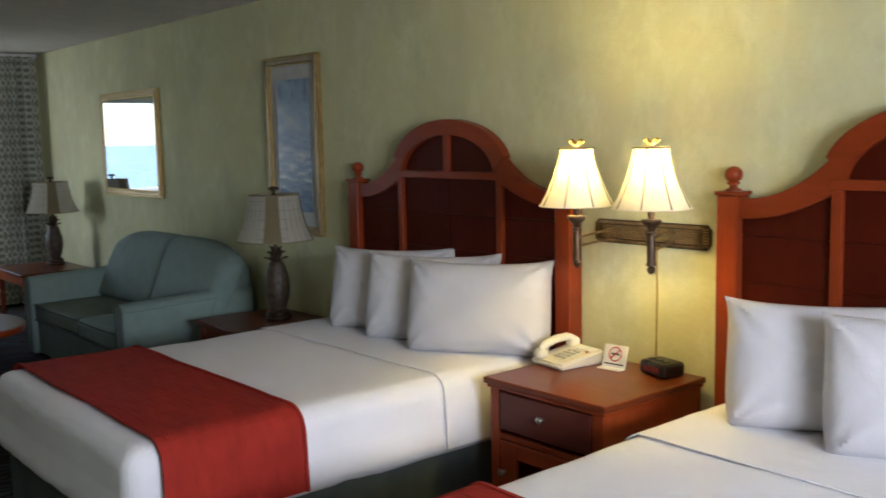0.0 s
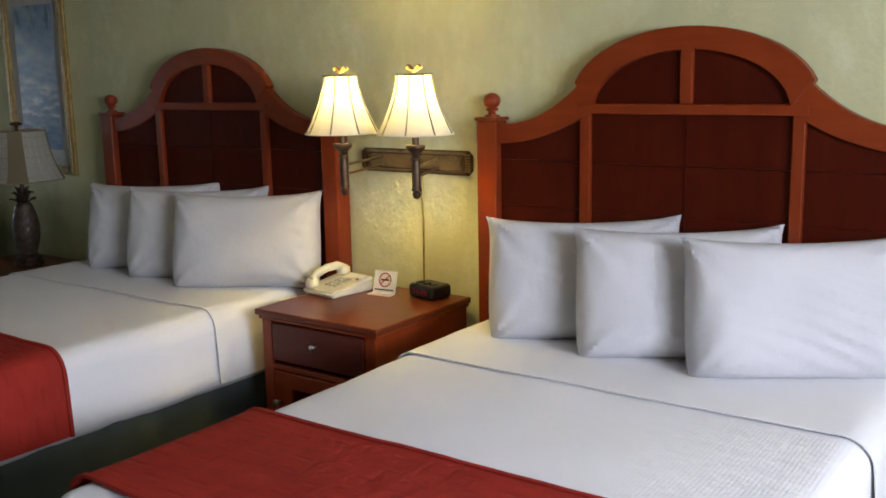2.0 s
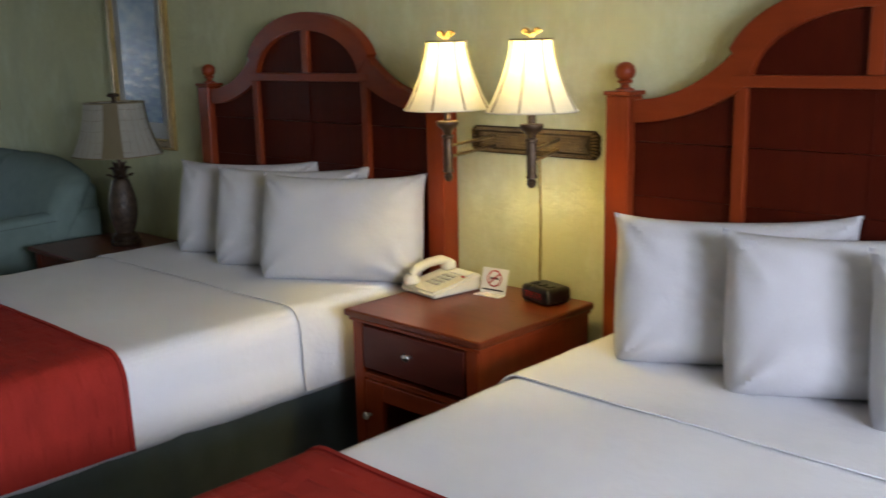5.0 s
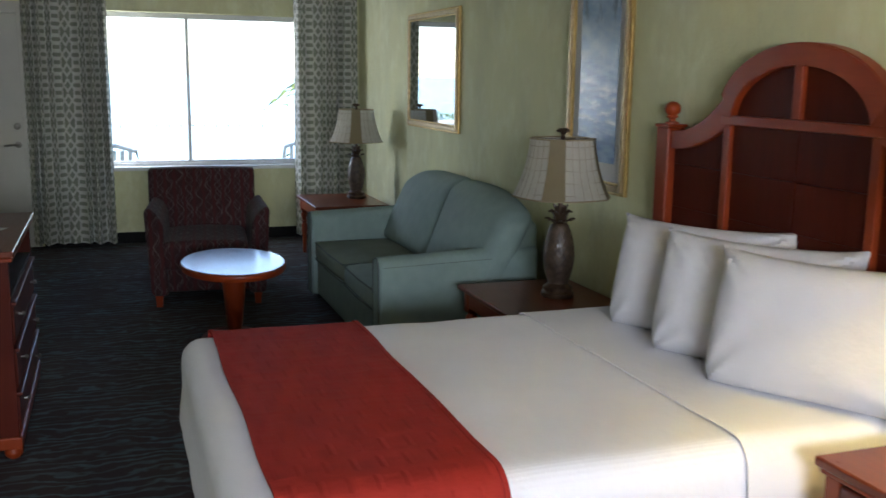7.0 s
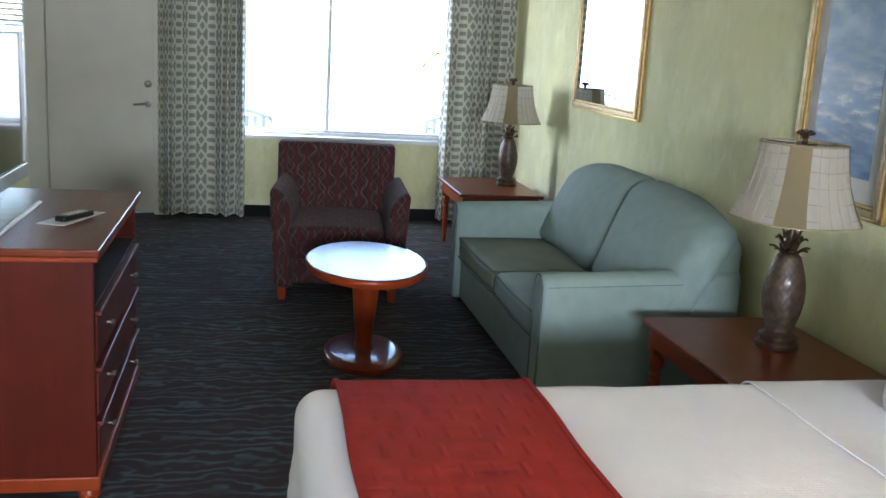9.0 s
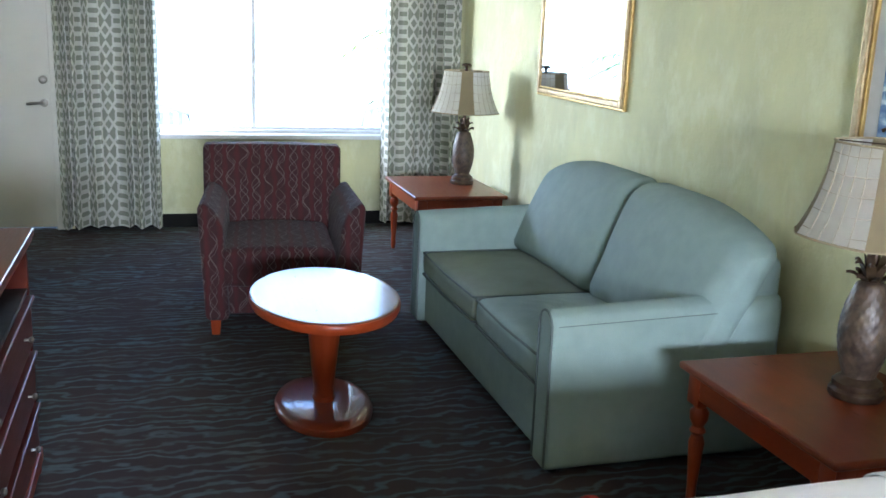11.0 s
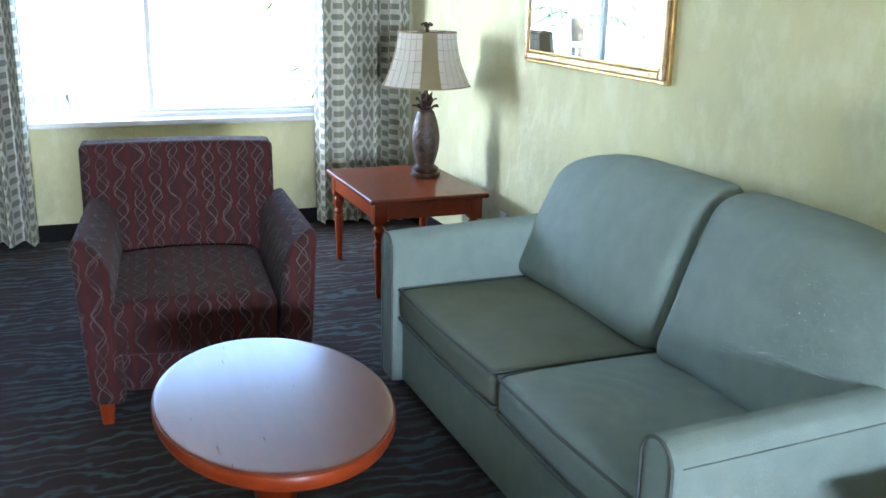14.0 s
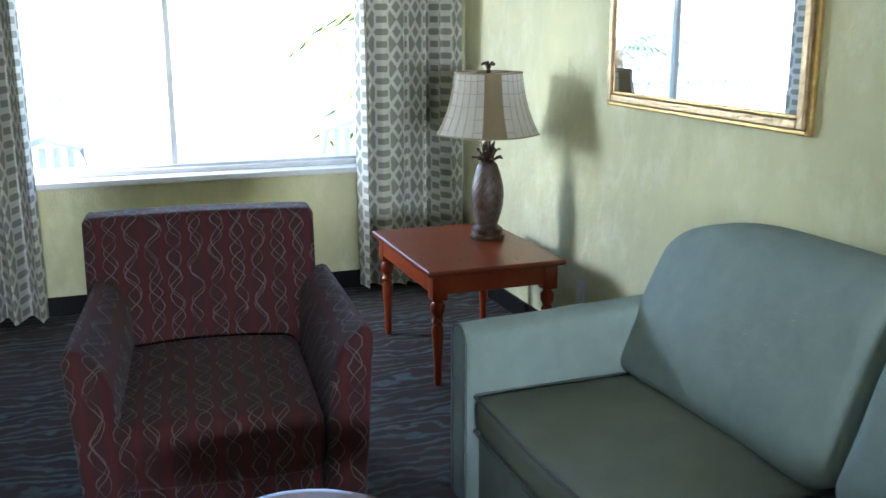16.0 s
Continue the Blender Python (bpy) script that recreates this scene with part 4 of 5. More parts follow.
def swing_arm(dx, dy, root):
    """Lamp holder at (dx, dy) from the plate."""
    for z in (0.040, 0.004):
        part("arm", tube([(-0.012, root, z), (dx * 0.5, (root + dy) / 2, z), (dx, dy, z)], 0.0055, 8), M["brass"], sc, "", True)
    part("stem", lathe([(0.006, -0.078), (0.014, -0.070), (0.016, -0.058), (0.010, -0.050), (0.019, -0.046), (0.019, -0.040), (0.016, -0.036), (0.016, 0.066), (0.020, 0.070), (0.020, 0.076), (0.013, 0.080), (0.018, 0.094), (0.034, 0.108), (0.038, 0.118), (0.036, 0.124), (0.013, 0.126), (0.013, 0.170), (0.006, 0.172)], dx, dy, 0, 18), M["bronze"], sc, "bronze candle stem", True)
    prof = []
    for k in range(15):
        t = k / 14
        prof.append((0.066 + 0.076 * t ** 1.6, 0.382 - 0.218 * t))
    rib = lambda a, h: 1 - 0.018 * abs(math.sin(4 * a)) ** 8
    bm = lathe(prof, dx, dy, 0, 48, rib, cap=False)
    shade = part("shade", bm, M["shade_lit"], sc, "cream bell shade, lit from inside", True)
    for k in range(8):
        a = radians(45 * k + 22.5)
        part("shade_rib", tube([(dx + (r + 0.0015) * 0.984 * math.cos(a), dy + (r + 0.0015) * 0.984 * math.sin(a), h) for r, h in prof[::2]], 0.0032, 5), M["trim_pale"], shade)
    for r, h in ((prof[0][0] + 0.001, prof[0][1]), (prof[-1][0] + 0.001, prof[-1][1])):
        part("trim", tube([(dx + r * math.cos(a), dy + r * math.sin(a), h) for a in [2 * math.pi * q / 40 for q in range(41)]], 0.003, 6), M["trim"] if h > 0.3 else M["shade"], shade)
    bm = bmesh.new()
    for a in (0.5, 2.6, 4.7):
        add_tube(bm, [(dx, dy, 0.375), (dx + 0.064 * math.cos(a), dy + 0.064 * math.sin(a), 0.380)], 0.002, 5)
    add_tube(bm, [(dx, dy, 0.17), (dx, dy, 0.40)], 0.003, 6)
    part("harp", bm, M["brass"], sc)
    bm = bmesh.new()
    for s in (-1, 1):
        for (ya, za, yb, zb) in ((0.0, 0.392, 0.020, 0.414), (0.020, 0.414, 0.034, 0.406), (0.0, 0.394, 0.024, 0.402)):
            add_tube(bm, [(dx, dy + s * ya, za), (dx, dy + s * (ya + yb) / 2, (za + zb) / 2 + 0.003), (dx, dy + s * yb, zb)], 0.006, 6)
    part("finial", bm, M["brass"], sc, "brass bow finial", True)
    part("light_bulb", lathe([(0.012, 0.172), (0.014, 0.19), (0.026, 0.215), (0.030, 0.235), (0.022, 0.258), (0.003, 0.268)], dx, dy, 0, 16), M["bulb"], sc, "glowing bulb", True)
    bulb("lamp_light", (XE + dx, 2.709 + dy, 1.133 + 0.322), 7)


swing_arm(-0.395, 0.055, 0.17)
swing_arm(-0.355, -0.267, -0.12)
part("power_cord", tube([(-0.006, -0.03, -0.02), (-0.005, -0.034, -0.25), (-0.006, -0.03, -0.45), (-0.006, -0.035, -0.57)], 0.004, 6), M["gold"], sc, "thin cord hanging down the wall")


# ---- table lamps ----
def make_table_lamp(x, y, z, rz):
    lp = thing("table_lamp", (x, y, z), "unlit pineapple-shaped bronze table lamp with cream panelled bell shade", "table lamp", "pineapple lamps", rz)
    sq = lambda a, h: 1.0 / max(abs(math.cos((a + math.pi / 8) % (math.pi / 4) - math.pi / 8)), 0.1)
    part("base", lathe([(0.072, 0), (0.076, 0.006), (0.076, 0.022), (0.066, 0.030), (0.068, 0.036), (0.068, 0.048), (0.054, 0.058), (0.046, 0.066)], segs=24, shape=sq), M["bronze"], lp, "dark stepped base", True)
    prof = [(0.046, 0.066)]
    for k in range(1, 33):
        t = k / 33
        prof.append((0.026 + 0.045 * math.sin(math.pi * (0.13 + 0.79 * t)), 0.066 + 0.285 * t))
    prof.append((0.028, 0.352))
    dia = lambda a, h: 1 + 0.055 * abs(math.sin(8 * a + h * 80)) ** 0.7 * abs(math.sin(8 * a - h * 80)) ** 0.7
    part("pineapple_body", lathe(prof, segs=112, shape=dia), M["pine"], lp, "bronzed pineapple body with diamond relief", True)
    for ring, (n, r, up, z0) in enumerate(((7, 0.072, 0.030, 0.346), (7, 0.058, 0.054, 0.356), (5, 0.038, 0.076, 0.364))):
        for k in range(n):
            a = 2 * math.pi * (k + 0.5 * ring) / n
            bm = bmesh.new()
            pts = []
            for i in range(6):
                t = i / 5
                rr = 0.018 + (r - 0.018) * t
                zz = z0 + up * math.sin(t * 2.0) * (1.0 if ring else 0.9)
                w = 0.013 * (1 - t) ** 0.7 * (1 + t) + 0.001
                row = [bm.verts.new((rr * math.cos(a) - s * w * math.sin(a), rr * math.sin(a) + s * w * math.cos(a), zz - 0.004 * abs(s) + q)) for s, q in ((-1, 0), (0, 0.004), (1, 0), (0, -0.003))]
                pts.append(row)
            for i in range(5):
                for q in range(4):
                    bm.faces.new((pts[i][q], pts[i][(q + 1) % 4], pts[i + 1][(q + 1) % 4], pts[i + 1][q]))
            part("leaf", bm, M["bronze"], lp, "", True)
    part("stem", lathe([(0.016, 0.34), (0.013, 0.42), (0.010, 0.48), (0.004, 0.752)], segs=12), M["bronze"], lp, "", True)
    # bell shade: four bowed cream panels with tan strips at the corners
    levels = []
    for k in range(11):
        t = k / 10
        levels.append((0.150 + 0.030 * t + 0.048 * t ** 2.4, 0.745 - 0.268 * t))
    for k in range(8):
        wide = k % 2 == 0
        a0 = 2 * math.pi * k / 8 + (-0.15 if wide else 0.15)
        a1 = 2 * math.pi * (k + 1) / 8 + (0.15 if wide else -0.15)

        def on_panel(f, r, h, out=1.0):
            """A point across the panel, part way between its chord and a full arc."""
            am, fl = a0 + (a1 - a0) * f, 0.55 if wide else 0.2
            cx = r * (math.cos(a0) * (1 - f) + math.cos(a1) * f) * (1 - fl) + r * math.cos(am) * fl
            cy = r * (math.sin(a0) * (1 - f) + math.sin(a1) * f) * (1 - fl) + r * math.sin(am) * fl
            return (cx * out, cy * out, h)
        steps = [q / 8 for q in range(9)]
        bm = bmesh.new()
        rows = [[bm.verts.new(on_panel(f, r, h)) for f in steps] for r, h in levels]
        for i in range(10):
            for j in range(8):
                bm.faces.new((rows[i][j], rows[i][j + 1], rows[i + 1][j + 1], rows[i + 1][j]))
        bmesh.ops.solidify(bm, geom=bm.faces, thickness=0.0015)
        pn = part("shade_panel", bm, M["shade"] if wide else M["shade_tan"], lp, "cream quilted panel" if wide else "plain tan panel", True)
        if wide:
            for i in range(1, 10, 2):
                r, h = levels[i]
                part("stitching", tube([on_panel(f, r, h - 0.006 * math.sin(math.pi * f), 1.004) for f in steps], 0.0013, 4), M["stitch"], pn)
            for f in (0.2, 0.4, 0.6, 0.8):
                part("stitching", tube([on_panel(f, r, h, 1.004) for r, h in levels], 0.0012, 4), M["stitch"], pn)
        for r, h in (levels[0], levels[-1]):
            part("trim", tube([on_panel(f, r, h) for f in steps], 0.0038, 6), M["shade_tan"], pn)
    bm = bmesh.new()
    for a in (0.3, 2.4, 4.5):
        add_tube(bm, [(0, 0, 0.742), (0.142 * math.cos(a), 0.142 * math.sin(a), 0.742)], 0.002, 5)
    part("harp", bm, M["bronze"], lp)
    bm = lathe([(0.006, 0.742), (0.012, 0.750), (0.008, 0.761), (0.013, 0.768), (0.004, 0.778)], segs=12)
    for k in range(5):
        a = 2 * math.pi * k / 5
        add_tube(bm, [(0, 0, 0.771), (0.018 * math.cos(a), 0.018 * math.sin(a), 0.788), (0.030 * math.cos(a), 0.030 * math.sin(a), 0.778)], 0.007, 6)
    part("finial", bm, M["bronze"], lp, "dark leaf finial", True)
    return lp


# ---- end tables ----
def make_end_table(x0, x1, y0, y1, z, label):
    tb = thing("end_table", (0, 0, 0), label, "end table", "end tables")
    part("tabletop", box(x0, x1, y0, y1, z - 0.024, z, 0.008, 3), M["top"], tb, "brown wood top with moulded edge")
    i = 0.028
    for a in ((x0 + i, x0 + i + 0.018, y0 + 0.09, y1 - 0.09), (x1 - i - 0.018, x1 - i, y0 + 0.09, y1 - 0.09), (x0 + 0.09, x1 - 0.09, y0 + i, y0 + i + 0.018), (x0 + 0.09, x1 - 0.09, y1 - i - 0.018, y1 - i)):
        part("apron", box(*a, z - 0.105, z - 0.025, 0.003), M["cherry_y"], tb)
    for cx in (x0 + i + 0.030, x1 - i - 0.030):
        for cy in (y0 + i + 0.030, y1 - i - 0.030):
            bm = box(cx - 0.032, cx + 0.032, cy - 0.032, cy + 0.032, z - 0.130, z - 0.025, 0.004)
            add_lathe(bm, [(0.012, 0.0), (0.017, 0.03), (0.016, 0.09), (0.026, z - 0.26), (0.018, z - 0.235), (0.027, z - 0.222), (0.018, z - 0.205), (0.030, z - 0.18), (0.031, z - 0.155), (0.020, z - 0.140), (0.024, z - 0.131)], cx, cy, 0, 16)
            part("leg", bm, M["cherry"], tb, "turned tapered leg", True)
    return tb


ETZ = 0.50
make_end_table(2.775, 3.375, 4.84, 5.60, 0.508, "cherry end table with turned legs between bed and sofa")
make_end_table(2.672, 3.28, 8.58, 9.40, ETZ, "cherry end table with turned legs by the window")
make_table_lamp(3.145, 5.225, 0.508, -12.5)
make_table_lamp(3.125, 9.07, ETZ, 7.5)

# ---- sofa ----
SX0, SX1, SY0, SY1 = 2.43, 3.36, 5.845, 7.70
sf = thing("sofa", (0, 0, 0), "sage blue-green upholstered loveseat with camel back", "sofa")
part("base", soft_box((SX0 + SX1) / 2 + 0.02, (SY0 + SY1) / 2, 0.155, SX1 - SX0 - 0.06, SY1 - SY0 - 0.20, 0.25, 0.02, 8), M["sofa"], sf, "", True)


ARM_R = 0.058


def arm_warp(v):
    """Rolls the top of the arm round and lets it climb toward the back."""
    t = (v.x + 0.45) / 0.9
    over = v.z - (0.2875 - ARM_R)
    if over > 0:
        v = Vector((v.x, v.y * math.sqrt(max(0.04, 1 - (over / ARM_R) ** 2 * 0.96)), v.z))
    v = v + Vector((0, 0, 0.030 * t * (v.z > 0) + 0.004 * nz(v, 5.0)))
    v.y += 0.005 * nz(v, 4.0, 3.0)
    return v


for y in (SY0 + 0.06, SY1 - 0.06):
    arm = part("arm", soft_box(2.885, y, 0.3175, 0.90, 0.12, 0.575, 0.024, 24, arm_warp), M["sofa"], sf, "", True)
    seam = [(2.4375, y - 0.055, 0.045), (2.4375, y - 0.055, 0.30), (2.4375, y - 0.055, 0.540)]
    seam += [(2.4375, y - 0.055 * math.cos(radians(a)), 0.545 + 0.055 * math.sin(radians(a))) for a in range(15, 180, 15)]
    seam += [(2.4375, y + 0.055, 0.540), (2.4375, y + 0.055, 0.30), (2.4375, y + 0.055, 0.045)]
    part("piping", tube(seam, 0.0045, 6), M["piping"], arm, "dark piping")
    for sy in (-1 if y < 6.5 else 1,):
        part("seam", tube([(2.46 + 0.14 * k, y + sy * 0.0605, 0.556 + 0.0046 * k) for k in range(6)], 0.0016, 5), M["piping"], arm, "stitched seam")
MID = (SY0 + SY1) / 2


def back_warp(cy):
    def f(v):
        y = v.y + cy - MID
        e = min(1.0, max(0.0, (abs(y) - 0.34) / 0.57))
        drop = 0.105 * e ** 2.7
        up = (v.z + 0.25) / 0.5
        z = v.z - drop * max(0.0, up)
        x = v.x + 0.20 * up - 0.035 * math.cos(math.pi * min(1, abs(v.y) / 0.47) * 0.5) * (1 if v.x < 0 else 0) * math.sin(math.pi * min(1, max(0, up)))
        x += 0.006 * nz(v, 6.0, cy)
        return Vector((x, v.y, z))
    return f


for cy, cw in ((MID - 0.502, 0.864), (MID + 0.411, 0.950)):
    part("back_cushion", soft_box(3.03, cy, 0.655, 0.20, cw, 0.51, 0.075, 16, back_warp(cy)), M["sofa"], sf, "", True)
part("back", soft_box(3.22, MID, 0.42, 0.24, SY1 - SY0 - 0.07, 0.78, 0.05, 16, lambda v: Vector((v.x + 0.01, v.y, v.z - 0.06 * min(1, max(0, (abs(v.y) - 0.30) / 0.62)) ** 2.2 * max(0, (v.z + 0.42) / 0.84)))), M["sofa"], sf, "", True)


def seat_warp(k):
    def f(v):
        c = (1 - (abs(v.x) / 0.36) ** 2) * (1 - (abs(v.y) / 0.41) ** 2)
        if v.z > 0:
            v = v + Vector((0, 0, (0.036 if k == 0.0 else 0.026) * max(0, c) + 0.004 * nz(v, 7.0, k)))
        if v.z > 0.03 and k == 0.0:
            # a few creases in the near cushion
            q = Vector((v.x + 0.10, v.y - 0.10, 0))
            w = math.exp(-(q.x / 0.10) ** 2 - (q.y / 0.13) ** 2)
            v = v + Vector((0, 0, 0.007 * w * math.sin(95 * q.x + 26 * q.y + 5 * nz(v, 6.0, 2.0))))
        v.x += 0.006 * nz(v, 5.0, k) - (0.012 * (1 - (v.y / 0.41) ** 2) if v.x < -0.3 else 0)
        return v
    return f


for k, (cy, ch_) in enumerate(((MID - 0.430, 0.383), (MID + 0.390, 0.421))):
    cu = part("seat_cushion", soft_box(2.80, cy, 0.345, 0.68, 2 * ch_, 0.125 - 0.006 * k, 0.036, 40, seat_warp(k * 3.0)), M["sofa_olive"] if k else M["sofa"], sf, "darker olive cushion" if k else "", True)
    for z in (0.400, 0.290):
        part("piping", tube([(3.08, cy - ch_ + 0.004, z + 0.002), (2.47, cy - ch_ + 0.006, z), (2.460, cy - ch_ + 0.019, z), (2.449, cy, z), (2.460, cy + ch_ - 0.019, z), (2.47, cy + ch_ - 0.006, z), (3.08, cy + ch_ - 0.004, z + 0.002)], 0.005, 6), M["piping"], cu, "dark piping")
for x in (SX0 + 0.07, SX1 - 0.1):
    for y in (SY0 + 0.07, SY1 - 0.07):
        part("foot", lathe([(0.020, 0.0), (0.026, 0.04)], x, y, 0, 12), M["black"], sf, "short black foot")

# ---- armchair ----
ch = thing("armchair", (1.77, 8.03, 0), "maroon armchair patterned with thin pale wavy lines", "armchair", rz=-5.4)
for s in (-1, 1):
    def aw(v, s=s):
        t = (v.y + 0.37) / 0.74
        inner = max(0.0, min(1.0, 0.5 - s * v.x / 0.115))
        up = max(0.0, (v.z - 0.12) / 0.14)
        lift = 0.066 - 0.018 * t
        v = Vector((v.x, v.y, v.z + up * (lift - 0.106 * inner ** 2.5 * (1 - 0.35 * t))))
        return Vector((v.x + s * (0.030 * (v.z + 0.26) / 0.52) * (1 - 0.3 * t), v.y, v.z))
    part("arm", soft_box(0.338 if s > 0 else -0.291, -0.045, 0.335, 0.115, 0.83, 0.52, 0.030, 12, aw), M["squig"], ch, "", True)
part("seat", soft_box(0, -0.10, 0.335, 0.575, 0.70, 0.185, 0.045, 10, lambda v: v + Vector((0, -0.022 * (1 - (v.x / 0.3) ** 2) if v.y < -0.3 else 0, 0.02 * (1 - (v.x / 0.3) ** 2) if v.z > 0 else 0))), M["squig"], ch, "", True)
part("front_panel", soft_box(0, -0.025, 0.185, 0.575, 0.69, 0.20, 0.015, 6), M["squig"], ch, "", True)


def cb(v):
    up = (v.z + 0.34) / 0.68
    return Vector((v.x * (1 + 0.02 * up), v.y + 0.14 * up, v.z + 0.008 * (1 - (v.x / 0.36) ** 2) * up))


part("backrest", soft_box(-0.012, 0.275, 0.50, 0.742, 0.15, 0.68, 0.022, 12, cb), M["squig"], ch, "", True)
for x, y in ((-0.300, -0.415), (0.340, -0.415), (-0.32, 0.33), (0.32, 0.33)):
    bm = bmesh.new()
    add_box(bm, -0.026, 0.026, -0.026, 0.026, 0.0, 0.085, 0.003)
    for v in bm.verts:
        if v.co.z < 0.03:
            v.co.x *= 0.75
            v.co.y *= 0.75
    part("foot", bm, M["cherry"], ch, "tapered cherry foot", False, (x, y, 0))

# ---- oval coffee table ----
ct = thing("coffee_table", (1.798, 6.622, 0), "oval cherry pedestal coffee table with glossy top", "coffee table")


def oval(prof, a, b, segs=64):
    bm = lathe(prof, segs=segs)
    for v in bm.verts:
        v.co.x *= b
        v.co.y *= a
    return bm


E_T = 0.485
part("tabletop", oval([(0.90, E_T - 0.034), (0.980, E_T - 0.030), (0.992, E_T - 0.012), (0.990, E_T - 0.003), (0.984, E_T - 0.0006), (0.975, E_T), (0.94, E_T)], 0.418, 0.288), M["gloss"], ct, "glossy top", True)
part("edge_band", oval([(0.93, E_T - 0.042), (0.99, E_T - 0.040), (1.008, E_T - 0.028), (1.010, E_T - 0.013), (1.001, E_T - 0.005), (0.9935, E_T - 0.0045)], 0.418, 0.288), M["cherry_y"], ct, "rounded orange cherry edge", True)
part("pedestal", oval([(0.72, 0.044), (0.72, 0.056), (0.64, 0.064), (0.66, 0.10), (0.86, 0.22), (1.04, 0.34), (1.10, 0.44)], 0.085, 0.062, 32), M["cherry"], ct, "", True)
part("base", oval([(0.99, 0.0), (1.0, 0.012), (0.99, 0.026), (0.94, 0.036), (0.80, 0.042), (0.30, 0.046)], 0.295, 0.195), M["polish"], ct, "oval foot plate", True)

# ---- dresser, television, remote ----
ds = thing("dresser", (0, 0, 0), "cherry dresser with open shelf above dark drawers", "dresser")
DX0, DX1, DY0, DY1, DZ = 0.25, 0.800, 5.16, 6.27, 0.845
part("top", box(DX0, DX1, DY0, DY1, DZ - 0.026, DZ, 0.006, 3), M["top"], ds)
part("top_edge", box(DX0, DX1 - 0.006, DY0 + 0.006, DY1 - 0.006, DZ - 0.042, DZ - 0.027, 0.003), M["cherry_y"], ds)
# both sides use the cherry with shade painted in
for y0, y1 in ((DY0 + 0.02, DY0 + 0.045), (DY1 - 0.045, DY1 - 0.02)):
    part("side", box(DX0 + 0.01, DX1 - 0.022, y0, y1, 0.095, DZ - 0.043, 0.002), M["cherry_shaded"], ds)
# recess behind the open shelf: its shade is painted on back and shelf
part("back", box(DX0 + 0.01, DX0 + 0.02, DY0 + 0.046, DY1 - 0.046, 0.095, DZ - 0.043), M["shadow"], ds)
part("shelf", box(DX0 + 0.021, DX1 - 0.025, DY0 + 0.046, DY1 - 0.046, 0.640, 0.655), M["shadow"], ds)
for z0, z1 in ((0.455, 0.635), (0.275, 0.448), (0.100, 0.268)):
    dr = part("drawer", box(DX1 - 0.055, DX1 - 0.016, DY0 + 0.050, DY1 - 0.050, z0 + 0.012, z1 - 0.016, 0.006), M["drawer"], ds)
    part("lip", box(DX1 - 0.055, DX1 - 0.004, DY0 + 0.050, DY1 - 0.050, z1 - 0.015, z1, 0.005), M["drawer"], dr)
    for y in (DY0 + 0.24, DY1 - 0.24):
        bm = lathe([(0.005, 0), (0.004, 0.012), (0.008, 0.015), (0.0105, 0.021), (0.008, 0.026), (0.002, 0.028)], segs=14)
        bmesh.ops.rotate(bm, verts=bm.verts, matrix=Matrix.Rotation(radians(90), 3, "Y"))
        part("knob", bm, M["knob"], dr, "small nickel knob", True, (DX1 - 0.016, y, (z0 + z1) / 2))
# near-black filler block, stands in for shade between the drawers
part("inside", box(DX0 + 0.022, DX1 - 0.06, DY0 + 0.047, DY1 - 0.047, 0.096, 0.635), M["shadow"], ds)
part("plinth", box(DX0 + 0.005, DX1 - 0.012, DY0 + 0.012, DY1 - 0.012, 0.045, 0.094, 0.005), M["cherry_y"], ds, "orange cherry plinth")
for x in (DX0 + 0.05, DX1 - 0.05):
    for y in (DY0 + 0.05, DY1 - 0.05):
        part("foot", lathe([(0.020, 0), (0.034, 0.015), (0.036, 0.03), (0.026, 0.046)], x, y, 0, 14), M["cherry"], ds, "round bun foot", True)

tv = thing("television", (0.39, 5.66, DZ), "flat television with silver bezel and glossy dark screen", "television")
part("stand_plate", box(-0.14, 0.085, -0.36, 0.27, 0.0, 0.014, 0.005), M["black"], tv)
part("stand_edge", box(0.0855, 0.092, -0.36, 0.27, 0.001, 0.010, 0.002), M["bezel"], tv)
part("neck", box(-0.06, 0.0, -0.10, 0.06, 0.0135, 0.12, 0.008), M["black"], tv)
part("case", box(-0.075, -0.012, -0.47, 0.468, 0.075, 0.648, 0.012), M["black"], tv)
part("screen", box(-0.012, -0.006, -0.442, 0.440, 0.130, 0.615), M["screen"], tv, "glossy screen reflecting the window")
for nm, b in (("bezel", (-0.475, 0.473, 0.617, 0.650)), ("bezel", (-0.475, -0.444, 0.128, 0.616)), ("bezel", (0.442, 0.473, 0.128, 0.616)), ("bezel", (-0.475, 0.473, 0.072, 0.127))):
    part(nm, box(-0.012, 0.003, *b, 0.004), M["bezel"], tv, "silver bezel")

pp = part("paper_sheet", box(-0.05, 0.05, -0.14, 0.14, 0.0, 0.0012), M["paper"], None, "", False, (0.635, 5.66, DZ))
pp.rotation_euler.z = radians(-20)
tagged(pp, "small white paper card lying on the dresser", "paper")
rm = thing("remote_control", (0.648, 5.64, DZ + 0.0013), "black remote control lying on a paper card", "remote control", rz=-28)
part("body", soft_box(0, 0, 0.011, 0.045, 0.16, 0.020, 0.007, 3), M["black"], rm, "", True)
for i in range(5):
    for j in range(3):
        part("button", box(-0.015 + j * 0.012, -0.008 + j * 0.012, -0.05 + i * 0.022, -0.040 + i * 0.022, 0.0208, 0.0235), M["key"], rm)


